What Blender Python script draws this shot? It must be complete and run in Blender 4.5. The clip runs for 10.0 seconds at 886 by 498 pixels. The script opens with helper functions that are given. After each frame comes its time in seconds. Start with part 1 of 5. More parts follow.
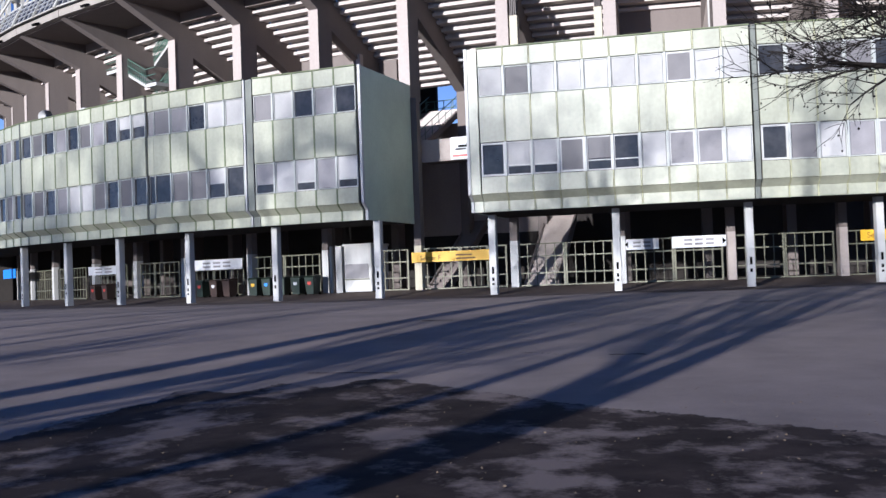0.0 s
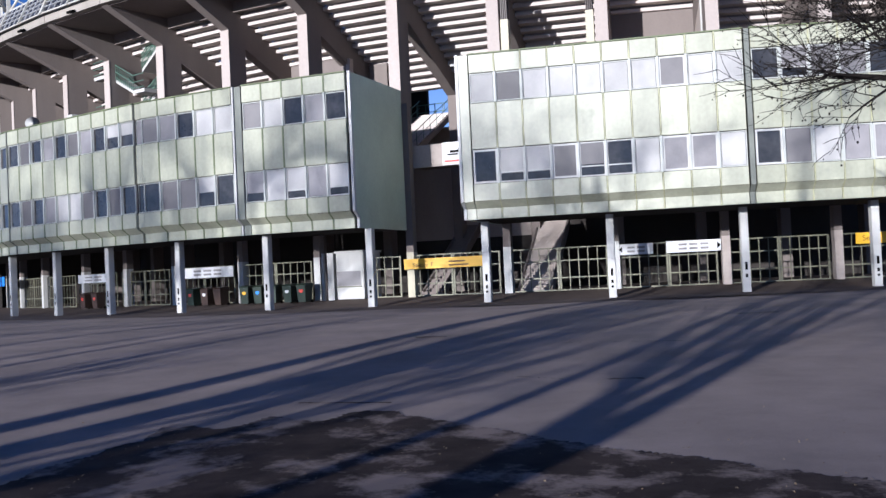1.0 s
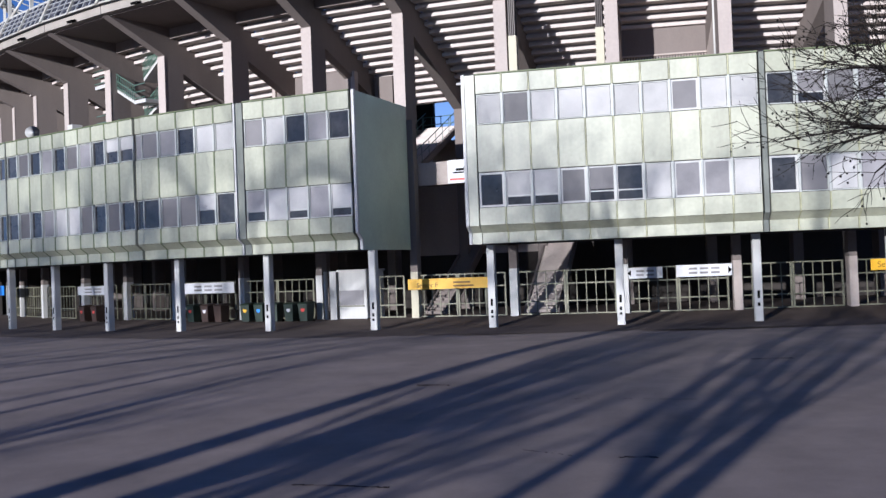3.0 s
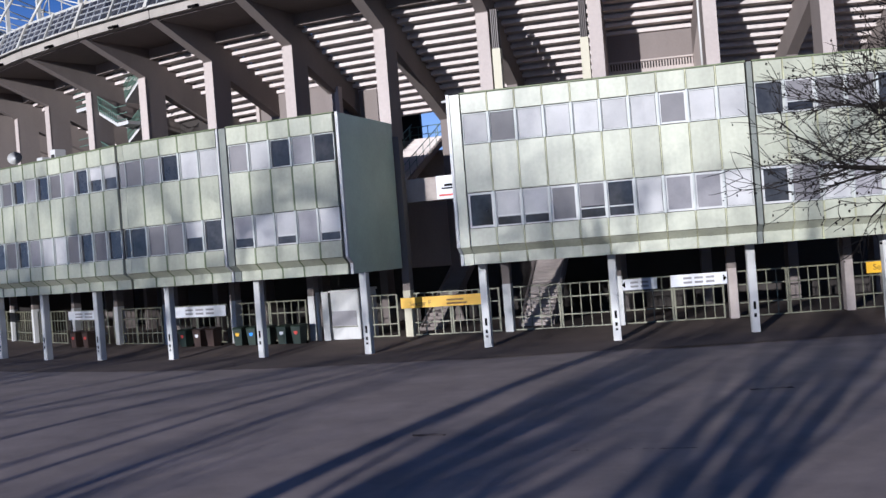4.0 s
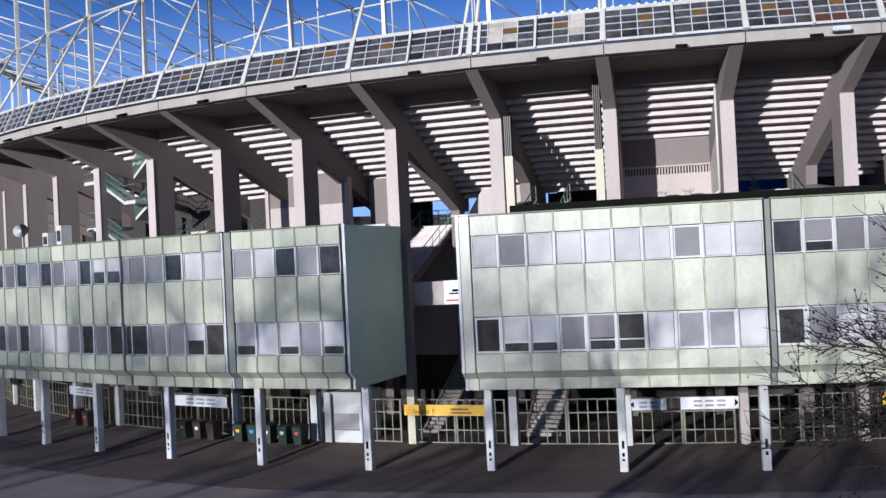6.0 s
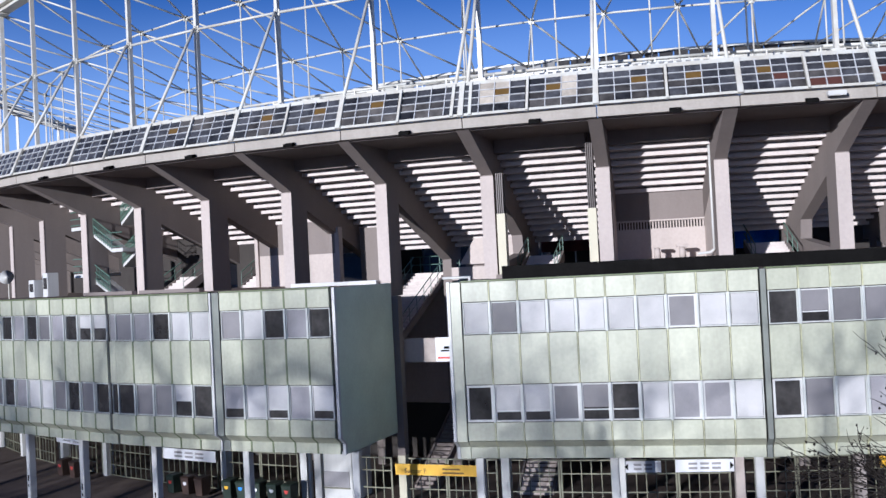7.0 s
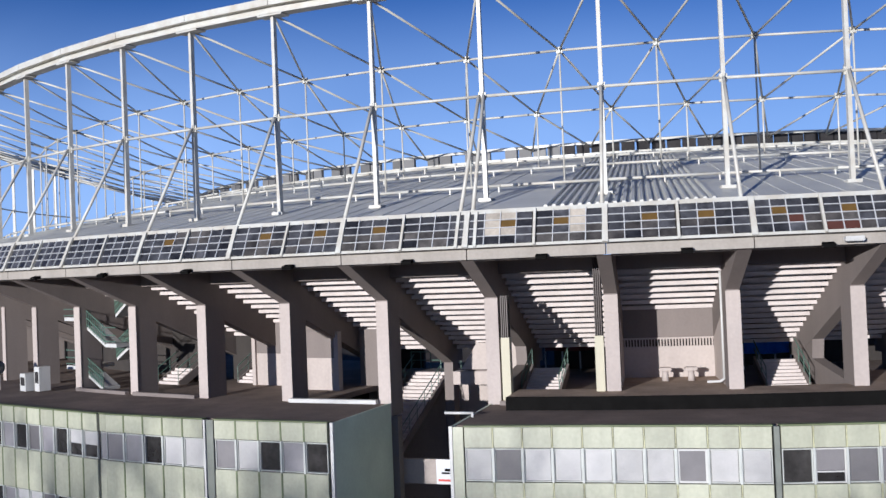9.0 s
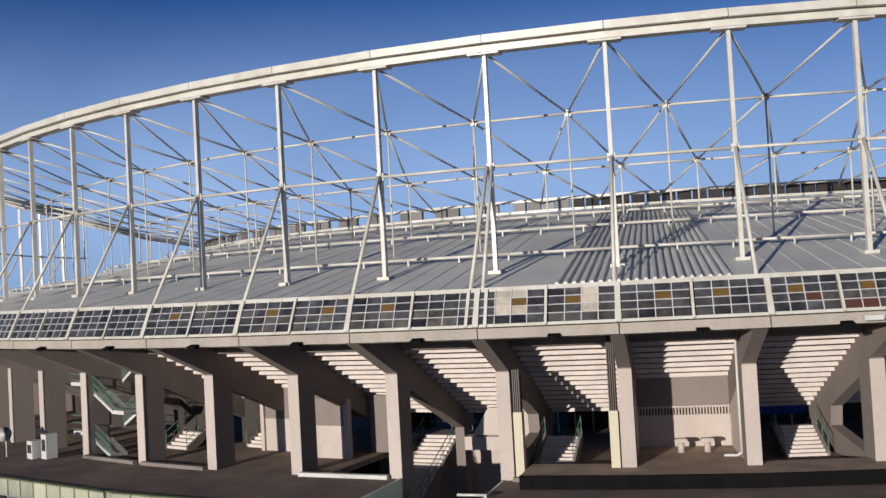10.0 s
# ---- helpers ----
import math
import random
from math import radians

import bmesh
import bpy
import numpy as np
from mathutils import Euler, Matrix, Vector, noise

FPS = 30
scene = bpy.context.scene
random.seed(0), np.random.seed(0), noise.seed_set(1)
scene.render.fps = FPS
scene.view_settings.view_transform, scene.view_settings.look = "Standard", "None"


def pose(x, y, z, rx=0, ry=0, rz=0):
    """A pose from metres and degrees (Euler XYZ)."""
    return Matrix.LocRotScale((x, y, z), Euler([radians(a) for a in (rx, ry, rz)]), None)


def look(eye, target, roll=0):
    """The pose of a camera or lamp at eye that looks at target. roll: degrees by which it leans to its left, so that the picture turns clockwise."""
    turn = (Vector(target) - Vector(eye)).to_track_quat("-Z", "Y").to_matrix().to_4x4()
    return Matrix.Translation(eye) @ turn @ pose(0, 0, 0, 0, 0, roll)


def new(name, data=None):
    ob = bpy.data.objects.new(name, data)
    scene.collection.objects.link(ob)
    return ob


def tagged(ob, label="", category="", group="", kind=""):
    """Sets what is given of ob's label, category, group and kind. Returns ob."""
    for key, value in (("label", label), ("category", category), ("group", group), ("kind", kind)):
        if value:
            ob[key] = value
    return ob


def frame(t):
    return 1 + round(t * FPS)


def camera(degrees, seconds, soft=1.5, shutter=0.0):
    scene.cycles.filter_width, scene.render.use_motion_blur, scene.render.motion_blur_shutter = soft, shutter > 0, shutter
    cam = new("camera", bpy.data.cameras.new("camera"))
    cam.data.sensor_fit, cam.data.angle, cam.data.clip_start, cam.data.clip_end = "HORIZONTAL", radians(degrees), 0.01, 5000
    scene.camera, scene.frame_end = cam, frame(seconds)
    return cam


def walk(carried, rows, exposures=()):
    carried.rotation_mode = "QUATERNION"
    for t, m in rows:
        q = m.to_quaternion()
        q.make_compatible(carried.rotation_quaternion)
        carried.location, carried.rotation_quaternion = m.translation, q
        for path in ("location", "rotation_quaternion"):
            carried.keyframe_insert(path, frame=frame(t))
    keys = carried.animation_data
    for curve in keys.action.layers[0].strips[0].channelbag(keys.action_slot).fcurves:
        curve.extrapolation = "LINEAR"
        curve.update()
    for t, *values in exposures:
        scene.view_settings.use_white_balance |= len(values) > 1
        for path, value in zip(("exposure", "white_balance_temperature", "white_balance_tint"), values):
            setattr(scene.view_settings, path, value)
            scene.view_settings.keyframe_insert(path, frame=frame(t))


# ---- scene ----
cam = camera(48.0, 10.0)
PATH = [
    (0, (0.231, -0.317, 0.991), (0.207, 1.682, 1.045), -2.1),
    (0.3, (0.208, -0.244, 1.081), (0.189, 1.755, 1.14), -2.5),
    (0.4, (0.202, -0.215, 1.117), (0.185, 1.784, 1.178), -8),
    (0.5, (0.2, -0.177, 1.164), (0.184, 1.822, 1.225), -12.8),
    (0.6, (0.202, -0.128, 1.226), (0.188, 1.871, 1.285), -9),
    (0.7, (0.208, -0.07, 1.299), (0.196, 1.929, 1.356), -4.5),
    (0.8, (0.216, -0.007, 1.379), (0.205, 1.992, 1.432), -3),
    (1, (0.232, 0.115, 1.535), (0.223, 2.114, 1.581), -2.7),
    (1.5, (0.268, 0.377, 1.878), (0.249, 2.377, 1.915), -1.6),
    (1.7, (0.3, 0.442, 1.932), (0.287, 2.442, 1.974), -1.7),
    (1.8, (0.318, 0.469, 1.948), (0.294, 2.469, 1.998), -6.6),
    (1.9, (0.333, 0.501, 1.974), (0.329, 2.501, 2.022), -12),
    (2, (0.341, 0.546, 2.026), (0.339, 2.546, 2.074), -14.4),
    (2.1, (0.34, 0.608, 2.112), (0.336, 2.608, 2.157), -9),
    (2.2, (0.331, 0.682, 2.222), (0.315, 2.682, 2.276), -5.4),
    (2.3, (0.32, 0.762, 2.343), (0.306, 2.762, 2.378), -2.8),
    (2.5, (0.305, 0.907, 2.567), (0.282, 2.907, 2.594), -2.7),
    (3, (0.333, 1.151, 2.949), (0.312, 3.151, 2.982), -2.2),
    (3.2, (0.373, 1.254, 3.278), (0.363, 3.254, 3.32), -2.6),
    (4.0, (0.535, 1.666, 4.592), (0.525, 3.666, 4.594), -4.5),
    (4.3, (0.605, 1.819, 5.125), (0.597, 3.819, 5.12), -8.8),
    (4.4, (0.63, 1.869, 5.303), (0.621, 3.869, 5.297), -6.0),
    (4.5, (0.655, 1.919, 5.481), (0.646, 3.919, 5.474), -4.0),
    (5, (0.838, 2.146, 6.502), (0.808, 4.145, 6.531), -2.5),
    (6.5, (1.162, 2.926, 10.839), (1.131, 4.926, 10.86), -3.0),
    (7, (1.263, 3.24, 12.032), (1.245, 5.24, 12.064), -2.9),
    (7.5, (1.406, 3.555, 13.6), (1.373, 5.555, 13.628), -2.5),
    (8, (1.33, 3.851, 14.922), (1.314, 5.851, 14.943), -1.8),
    (8.5, (1.257, 4.158, 16.369), (1.232, 6.157, 16.409), -2.4),
    (9, (1.289, 4.497, 17.783), (1.275, 6.497, 17.818), -2.3),
    (9.5, (1.251, 4.786, 19.265), (1.234, 6.785, 19.324), -2.4),
    (10, (1.333, 5.135, 20.592), (1.305, 7.134, 20.654), -3.1),
]
EXPOSURES = [(0.0, 0.70, 5050, 13), (2.5, 0.58, 5050, 13), (4.5, 0.40, 5000, 13), (5.0, 0.40, 4950, 13), (6.5, 0.44, 5000, 13), (7.0, 0.46, 4920, 13), (8.5, 0.40, 5080, 12), (9.2, 0.30, 5260, 11), (10.0, 0.12, 5750, 10)]
walk(cam, [(t, look(eye, target, roll)) for t, eye, target, roll in PATH], EXPOSURES)

# ---- world, sun ----
SUN_AZ, SUN_EL = 210.0, 8.0
world = bpy.data.worlds.new("world")
scene.world = world
world.use_nodes = True
wn, wl = world.node_tree.nodes, world.node_tree.links
sky = wn.new("ShaderNodeTexSky")
sky.sky_type, sky.sun_disc = "NISHITA", False
sky.sun_elevation, sky.sun_rotation = radians(SUN_EL), radians(SUN_AZ)
sky.altitude, sky.air_density, sky.dust_density, sky.ozone_density = 500.0, 1.0, 0.45, 6.0
# pale haze over the horizon, uneven like thin cirrus
coord, veil, cut, thin, mixer = wn.new("ShaderNodeTexCoord"), wn.new("ShaderNodeTexNoise"), wn.new("ShaderNodeMapRange"), wn.new("ShaderNodeMapping"), wn.new("ShaderNodeMix")
thin.inputs["Scale"].default_value, thin.inputs["Rotation"].default_value = (1.7, 1.7, 3.2), (0.0, 0.35, 0.3)
veil.inputs["Scale"].default_value, veil.inputs["Detail"].default_value, veil.inputs["Roughness"].default_value, veil.inputs["Distortion"].default_value = 1.0, 3.5, 0.48, 0.5
cut.inputs["From Min"].default_value, cut.inputs["From Max"].default_value, cut.inputs["To Min"].default_value, cut.inputs["To Max"].default_value = 0.32, 0.70, 0.50, 0.95
mixer.data_type = "RGBA"
mixer.inputs["B"].default_value = (8.8, 11.6, 16.6, 1)
wl.new(coord.outputs["Generated"], thin.inputs[0])
wl.new(thin.outputs[0], veil.inputs["Vector"])
wl.new(veil.outputs["Fac"], cut.inputs["Value"])
# the haze lies low and thins out overhead
height, low, fade = wn.new("ShaderNodeSeparateXYZ"), wn.new("ShaderNodeMapRange"), wn.new("ShaderNodeMath")
low.inputs["From Min"].default_value, low.inputs["From Max"].default_value = 0.06, 0.32
low.interpolation_type = "SMOOTHSTEP"
low.inputs["To Min"].default_value, low.inputs["To Max"].default_value = 1.0, 0.0
fade.operation = "MULTIPLY"
wl.new(coord.outputs["Generated"], height.inputs[0])
wl.new(height.outputs["Z"], low.inputs["Value"])
wl.new(low.outputs[0], fade.inputs[0])
wl.new(cut.outputs[0], fade.inputs[1])
wl.new(fade.outputs[0], mixer.inputs["Factor"])
deep = wn.new("ShaderNodeMix")
deep.data_type, deep.blend_type = "RGBA", "MULTIPLY"
deep.inputs["Factor"].default_value = 1.0
deep.inputs["B"].default_value = (0.64, 1.05, 1.46, 1)
wl.new(sky.outputs[0], deep.inputs["A"])
wl.new(deep.outputs["Result"], mixer.inputs["A"])
wl.new(mixer.outputs["Result"], wn["Background"].inputs[0])
wn["Background"].inputs[1].default_value = 0.043
sun_data = bpy.data.lights.new("sun", "SUN")
sun_data.energy, sun_data.angle, sun_data.color = 5.0, radians(0.5), (1.0, 0.86, 0.68)
sun = new("sun", sun_data)
az, el = radians(SUN_AZ), radians(SUN_EL)
TO_SUN = Vector((math.sin(az) * math.cos(el), math.cos(az) * math.cos(el), math.sin(el)))
sun.matrix_world = look(TO_SUN * 120, (0, 0, 0))

# ---- materials ----
def material(name, color, rough=0.6, metal=0.0, vary=0.15, scale=3.0, fine=40.0, bump=0.15, spec=0.5, stain=None, streak=0.0, island=0.0):
    """A surface with variation at two scales: stains (large) and grain (fine, also as relief)."""
    m = bpy.data.materials.new(name)
    m.use_nodes = True
    n, l = m.node_tree.nodes, m.node_tree.links
    b = n["Principled BSDF"]
    b.inputs["Roughness"].default_value, b.inputs["Metallic"].default_value = rough, metal
    b.inputs["Specular IOR Level"].default_value = spec
    geo = n.new("ShaderNodeNewGeometry")
    big, small = n.new("ShaderNodeTexNoise"), n.new("ShaderNodeTexNoise")
    big.inputs["Scale"].default_value, big.inputs["Detail"].default_value = 1.0 / scale, 5.0
    big.inputs["Roughness"].default_value = 0.62
    small.inputs["Scale"].default_value, small.inputs["Detail"].default_value = fine, 3.0
    if streak:
        mp = n.new("ShaderNodeMapping")
        mp.inputs["Scale"].default_value = (streak, streak, 0.25)
        l.new(geo.outputs["Position"], mp.inputs[0])
        l.new(mp.outputs[0], big.inputs["Vector"])
    else:
        l.new(geo.outputs["Position"], big.inputs["Vector"])
    l.new(geo.outputs["Position"], small.inputs["Vector"])
    r1, r2 = n.new("ShaderNodeMapRange"), n.new("ShaderNodeMapRange")
    for r, src in ((r1, big), (r2, small)):
        l.new(src.outputs["Fac"], r.inputs["Value"])
        r.inputs["From Min"].default_value, r.inputs["From Max"].default_value = 0.28, 0.72
    mix = n.new("ShaderNodeMix")
    mix.data_type = "RGBA"
    dark = stain or tuple(c * (1 - vary * 2) for c in color)
    mix.inputs["A"].default_value, mix.inputs["B"].default_value = (*dark, 1), (*color, 1)
    l.new(r1.outputs[0], mix.inputs["Factor"])
    hsv = n.new("ShaderNodeHueSaturation")
    l.new(mix.outputs["Result"], hsv.inputs["Color"])
    add = n.new("ShaderNodeMath")
    add.operation = "MULTIPLY_ADD"
    l.new(r2.outputs[0], add.inputs[0])
    add.inputs[1].default_value, add.inputs[2].default_value = vary, 1 - vary / 2
    value = add.outputs[0]
    if island:
        inf = n.new("ShaderNodeObjectInfo")
        a2 = n.new("ShaderNodeMath")
        a2.operation = "MULTIPLY_ADD"
        l.new(inf.outputs["Random"], a2.inputs[0])
        a2.inputs[1].default_value, a2.inputs[2].default_value = island, 1 - island / 2
        a3 = n.new("ShaderNodeMath")
        a3.operation = "MULTIPLY"
        l.new(value, a3.inputs[0])
        l.new(a2.outputs[0], a3.inputs[1])
        value = a3.outputs[0]
    l.new(value, hsv.inputs["Value"])
    l.new(hsv.outputs[0], b.inputs["Base Color"])
    if bump:
        bp = n.new("ShaderNodeBump")
        bp.inputs["Strength"].default_value, bp.inputs["Distance"].default_value = bump, 0.02
        l.new(small.outputs["Fac"], bp.inputs["Height"])
        l.new(bp.outputs[0], b.inputs["Normal"])
    return m

# at the piers the dark and pale tones stand for shade and sunlight
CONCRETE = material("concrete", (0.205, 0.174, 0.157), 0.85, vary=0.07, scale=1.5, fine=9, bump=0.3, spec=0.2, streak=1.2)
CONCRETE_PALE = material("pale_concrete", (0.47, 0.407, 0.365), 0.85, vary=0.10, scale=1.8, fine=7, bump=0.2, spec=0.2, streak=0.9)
FASCIA = material("fascia_concrete", (0.36, 0.325, 0.28), 0.8, vary=0.12, scale=1.2, fine=8, bump=0.15, spec=0.2, streak=1.1)
PITCH = material("grass_pitch", (0.045, 0.075, 0.03), 0.95, vary=0.2, scale=6.0, fine=4, bump=0.2, spec=0.1)
CONCRETE_STEP = material("step_concrete", (0.60, 0.535, 0.495), 0.88, vary=0.12, scale=1.0, fine=14, bump=0.25, spec=0.2)
PANEL = material("pale_green_enamel", (0.448, 0.450, 0.335), 0.42, vary=0.14, scale=1.6, fine=6, bump=0.03, streak=1.6, island=0.22)
JOINT_PALE = material("joint_olive", (0.58, 0.57, 0.35), 0.6, vary=0.28, scale=1.0, fine=20, bump=0.1)
JOINT = material("joint_green", (0.16, 0.19, 0.09), 0.6, vary=0.2, scale=0.6, fine=20, bump=0.1)
STRIP = material("dark_grey_trim", (0.19, 0.20, 0.17), 0.6, vary=0.12, scale=0.8, fine=15, bump=0.04)
ENDWALL = material("grey_green_cladding", (0.61, 0.68, 0.54), 0.55, vary=0.08, scale=2.0, fine=8, bump=0.05)
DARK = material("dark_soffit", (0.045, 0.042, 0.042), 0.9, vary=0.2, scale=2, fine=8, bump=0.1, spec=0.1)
CREAM = material("cream_paint", (0.50, 0.46, 0.33), 0.6, vary=0.08, scale=0.8, fine=18, bump=0.05, streak=2.0)
WHITE = material("white_paint", (0.54, 0.53, 0.50), 0.45, vary=0.07, scale=0.8, fine=25, bump=0.04, streak=2.0)
FRAME_GREY = material("grey_window_frame", (0.50, 0.51, 0.47), 0.5, vary=0.08, scale=0.5, fine=20, bump=0.03)
STEEL = material("white_steel_paint", (0.55, 0.55, 0.50), 0.42, vary=0.1, scale=1.0, fine=18, bump=0.04, stain=(0.42, 0.38, 0.31))
GLASS = material("dark_glass", (0.050, 0.047, 0.044), 0.06, vary=0.3, scale=1.0, fine=2, bump=0.0, spec=0.6, island=0.6)
BLIND = material("lavender_blind", (0.50, 0.485, 0.465), 0.65, vary=0.12, scale=1.2, fine=30, bump=0.05, island=0.30)
BLIND_GREY = material("grey_blind", (0.165, 0.155, 0.155), 0.6, vary=0.08, scale=0.7, fine=30, bump=0.05, island=0.35)
BLIND_MID = material("mauve_grey_blind", (0.29, 0.275, 0.28), 0.65, vary=0.12, scale=0.9, fine=30, bump=0.05, island=0.30)
ASPHALT = material("asphalt", (0.330, 0.268, 0.232), 0.9, vary=0.24, scale=2.4, fine=60, bump=0.12, spec=0.2, stain=(0.205, 0.168, 0.148))
def worn_asphalt():
    """Dark worn asphalt with lighter bald areas of uneven outline and a coarse grain."""
    m = material("old_asphalt", (0.064, 0.047, 0.040), 0.95, vary=0.3, scale=0.8, fine=60, bump=0.3, spec=0.1, stain=(0.016, 0.012, 0.011))
    n, l = m.node_tree.nodes, m.node_tree.links
    b = n["Principled BSDF"]
    geo, spots, cut, mix = n.new("ShaderNodeNewGeometry"), n.new("ShaderNodeTexNoise"), n.new("ShaderNodeMapRange"), n.new("ShaderNodeMix")
    stretch = n.new("ShaderNodeMapping")
    stretch.inputs["Scale"].default_value = (0.9, 0.75, 1.0)
    stretch.inputs["Rotation"].default_value = (0, 0, 0.35)
    l.new(geo.outputs["Position"], stretch.inputs[0])
    l.new(stretch.outputs[0], spots.inputs["Vector"])
    spots.inputs["Scale"].default_value, spots.inputs["Detail"].default_value, spots.inputs["Roughness"].default_value = 1.0, 9.0, 0.68
    cut.inputs["From Min"].default_value, cut.inputs["From Max"].default_value = 0.49, 0.61
    l.new(spots.outputs["Fac"], cut.inputs["Value"])
    mix.data_type = "RGBA"
    old = b.inputs["Base Color"].links[0].from_socket
    l.new(cut.outputs[0], mix.inputs["Factor"])
    l.new(old, mix.inputs["A"])
    mix.inputs["B"].default_value = (0.235, 0.188, 0.162, 1)
    l.new(mix.outputs["Result"], b.inputs["Base Color"])
    return m

PATCH = worn_asphalt()
APRON = material("brown_apron_paving", (0.145, 0.110, 0.090), 0.9, vary=0.25, scale=1.8, fine=30, bump=0.2, spec=0.2, stain=(0.10, 0.078, 0.066))
ROOFING = material("bitumen_roofing", (0.235, 0.185, 0.150), 0.92, vary=0.2, scale=2.0, fine=9, bump=0.3, spec=0.15)
EDGE_GREY = material("grey_edge_sheet", (0.15, 0.145, 0.14), 0.6, vary=0.12, scale=0.8, fine=15, bump=0.05, island=0.5)
TERRACE = material("brown_terrace_paving", (0.40, 0.31, 0.235), 0.9, vary=0.2, scale=1.5, fine=9, bump=0.2, spec=0.15)
ROOFMETAL = material("roof_sheet", (0.56, 0.55, 0.49), 0.5, vary=0.1, scale=2.5, fine=12, bump=0.05, stain=(0.44, 0.43, 0.39), island=0.12)
BANDBAR = material("grey_glazing_bar", (0.52, 0.52, 0.52), 0.5, vary=0.1, scale=0.5, fine=20, bump=0.03)
BOARD = material("pale_board", (0.42, 0.37, 0.30), 0.6, vary=0.15, scale=0.5, fine=8, bump=0.05, island=0.3)
RUST = material("rust_red_glass", (0.085, 0.036, 0.026), 0.25, vary=0.1, scale=0.5, fine=6, bump=0.0)
# uneven smears in the colour stand in for reflections in the panes
BANDGLASS = material("band_glass", (0.072, 0.072, 0.078), 0.10, vary=0.42, scale=0.8, fine=3, bump=0.0, island=1.0)
# paler panes; in the lower rows the view through is put into the colour
BANDGLASS_PALE = material("pale_band_glass", (0.105, 0.096, 0.088), 0.2, vary=0.4, scale=0.8, fine=3, bump=0.0, island=0.8)
AMBER = material("amber_glass", (0.125, 0.075, 0.020), 0.25, vary=0.1, scale=0.5, fine=6, bump=0.0)
FENCE = material("galvanised_fence", (0.19, 0.185, 0.125), 0.5, metal=0.2, vary=0.12, scale=0.6, fine=30, bump=0.05)
YELLOW = material("yellow_sign", (0.80, 0.46, 0.01), 0.5, vary=0.05, scale=0.5, fine=20, bump=0.02)
SIGNTEXT = material("brown_lettering", (0.17, 0.085, 0.012), 0.6, vary=0.05, scale=0.5, fine=20, bump=0.0)
SIGNWHITE = material("white_sign", (0.66, 0.66, 0.68), 0.5, vary=0.06, scale=0.5, fine=20, bump=0.02)
BLACK = material("black_fascia", (0.010, 0.0095, 0.009), 0.9, spec=0.02, vary=0.2, scale=1.0, fine=10, bump=0.1)
BARK = material("bark", (0.024, 0.020, 0.017), 0.9, vary=0.25, scale=0.4, fine=25, bump=0.5, spec=0.1)
STAIR_GREEN = material("green_mesh_rail", (0.10, 0.17, 0.13), 0.5, vary=0.1, scale=0.5, fine=20, bump=0.03)
BIN = material("dark_green_plastic", (0.022, 0.035, 0.024), 0.5, vary=0.1, scale=0.4, fine=20, bump=0.03)
BIN_BROWN = material("brown_plastic", (0.05, 0.03, 0.022), 0.5, vary=0.1, scale=0.4, fine=20, bump=0.03)
BLUE = material("blue_sheet", (0.045, 0.24, 0.80), 0.5, vary=0.1, scale=0.8, fine=10, bump=0.03)
DARK_RED = material("dark_red_sheet", (0.16, 0.028, 0.03), 0.6, vary=0.15, scale=0.8, fine=10, bump=0.03)
RED = material("red_label", (0.55, 0.06, 0.04), 0.5, vary=0.05, scale=0.5, fine=20, bump=0.0)
# near-black, with the deep shade of the recesses put into the colour
INTERIOR = material("interior_in_shade", (0.042, 0.035, 0.030), 0.9, vary=0.15, scale=1.5, fine=8, bump=0.1)

# ---- mesh tools; the stadium runs round C: (radius, bay line k, height) ----
CX, CY, A0, DA = 22.87, 117.36, radians(-7.39), radians(-4.632)

def ang(k):
    return A0 + DA * k

def KF(k):
    """Where the frames and masts of bay line k stand."""
    return k - 0.01 if k >= 3 else (k * 0.995 + 0.005 if k >= 1 else 1.0 + (k - 1) * 0.962)

def KB(k):
    """Posts of the glazed band."""
    return k - 0.02 if k >= 0 else -0.02 + k * 0.93

def P(R, k, z, off=0.0):
    a = ang(k)
    return Vector((CX + R * math.sin(a) + off * math.cos(a), CY - R * math.cos(a) + off * math.sin(a), z))

def at(R, k, z=0.0):
    """Pose on the ring: local x along the facade to the right, local y inward."""
    p = P(R, k, z)
    return Matrix.Translation(p) @ Matrix.Rotation(ang(k), 4, "Z")

def hexa(bm, c):
    """A six-sided solid from 8 corners: bottom ring of four, then the top ring."""
    v = [bm.verts.new(p) for p in c]
    for f in ((3, 2, 1, 0), (4, 5, 6, 7), (0, 1, 5, 4), (1, 2, 6, 5), (2, 3, 7, 6), (3, 0, 4, 7)):
        bm.faces.new([v[i] for i in f])

def box(bm, x0, x1, y0, y1, z0, z1, m=None):
    c = [Vector(p) for p in ((x0, y0, z0), (x1, y0, z0), (x1, y1, z0), (x0, y1, z0), (x0, y0, z1), (x1, y0, z1), (x1, y1, z1), (x0, y1, z1))]
    hexa(bm, [m @ p for p in c] if m else c)

def arc(bm, R0, R1, k0, k1, z0, z1, n=1):
    """A block of the ring from bay line k0 to k1 (k0 > k1 runs left to right), outer radius R0."""
    for i in range(n):
        a, b = k0 + (k1 - k0) * i / n, k0 + (k1 - k0) * (i + 1) / n
        hexa(bm, [P(R0, a, z0), P(R0, b, z0), P(R1, b, z0), P(R1, a, z0), P(R0, a, z1), P(R0, b, z1), P(R1, b, z1), P(R1, a, z1)])

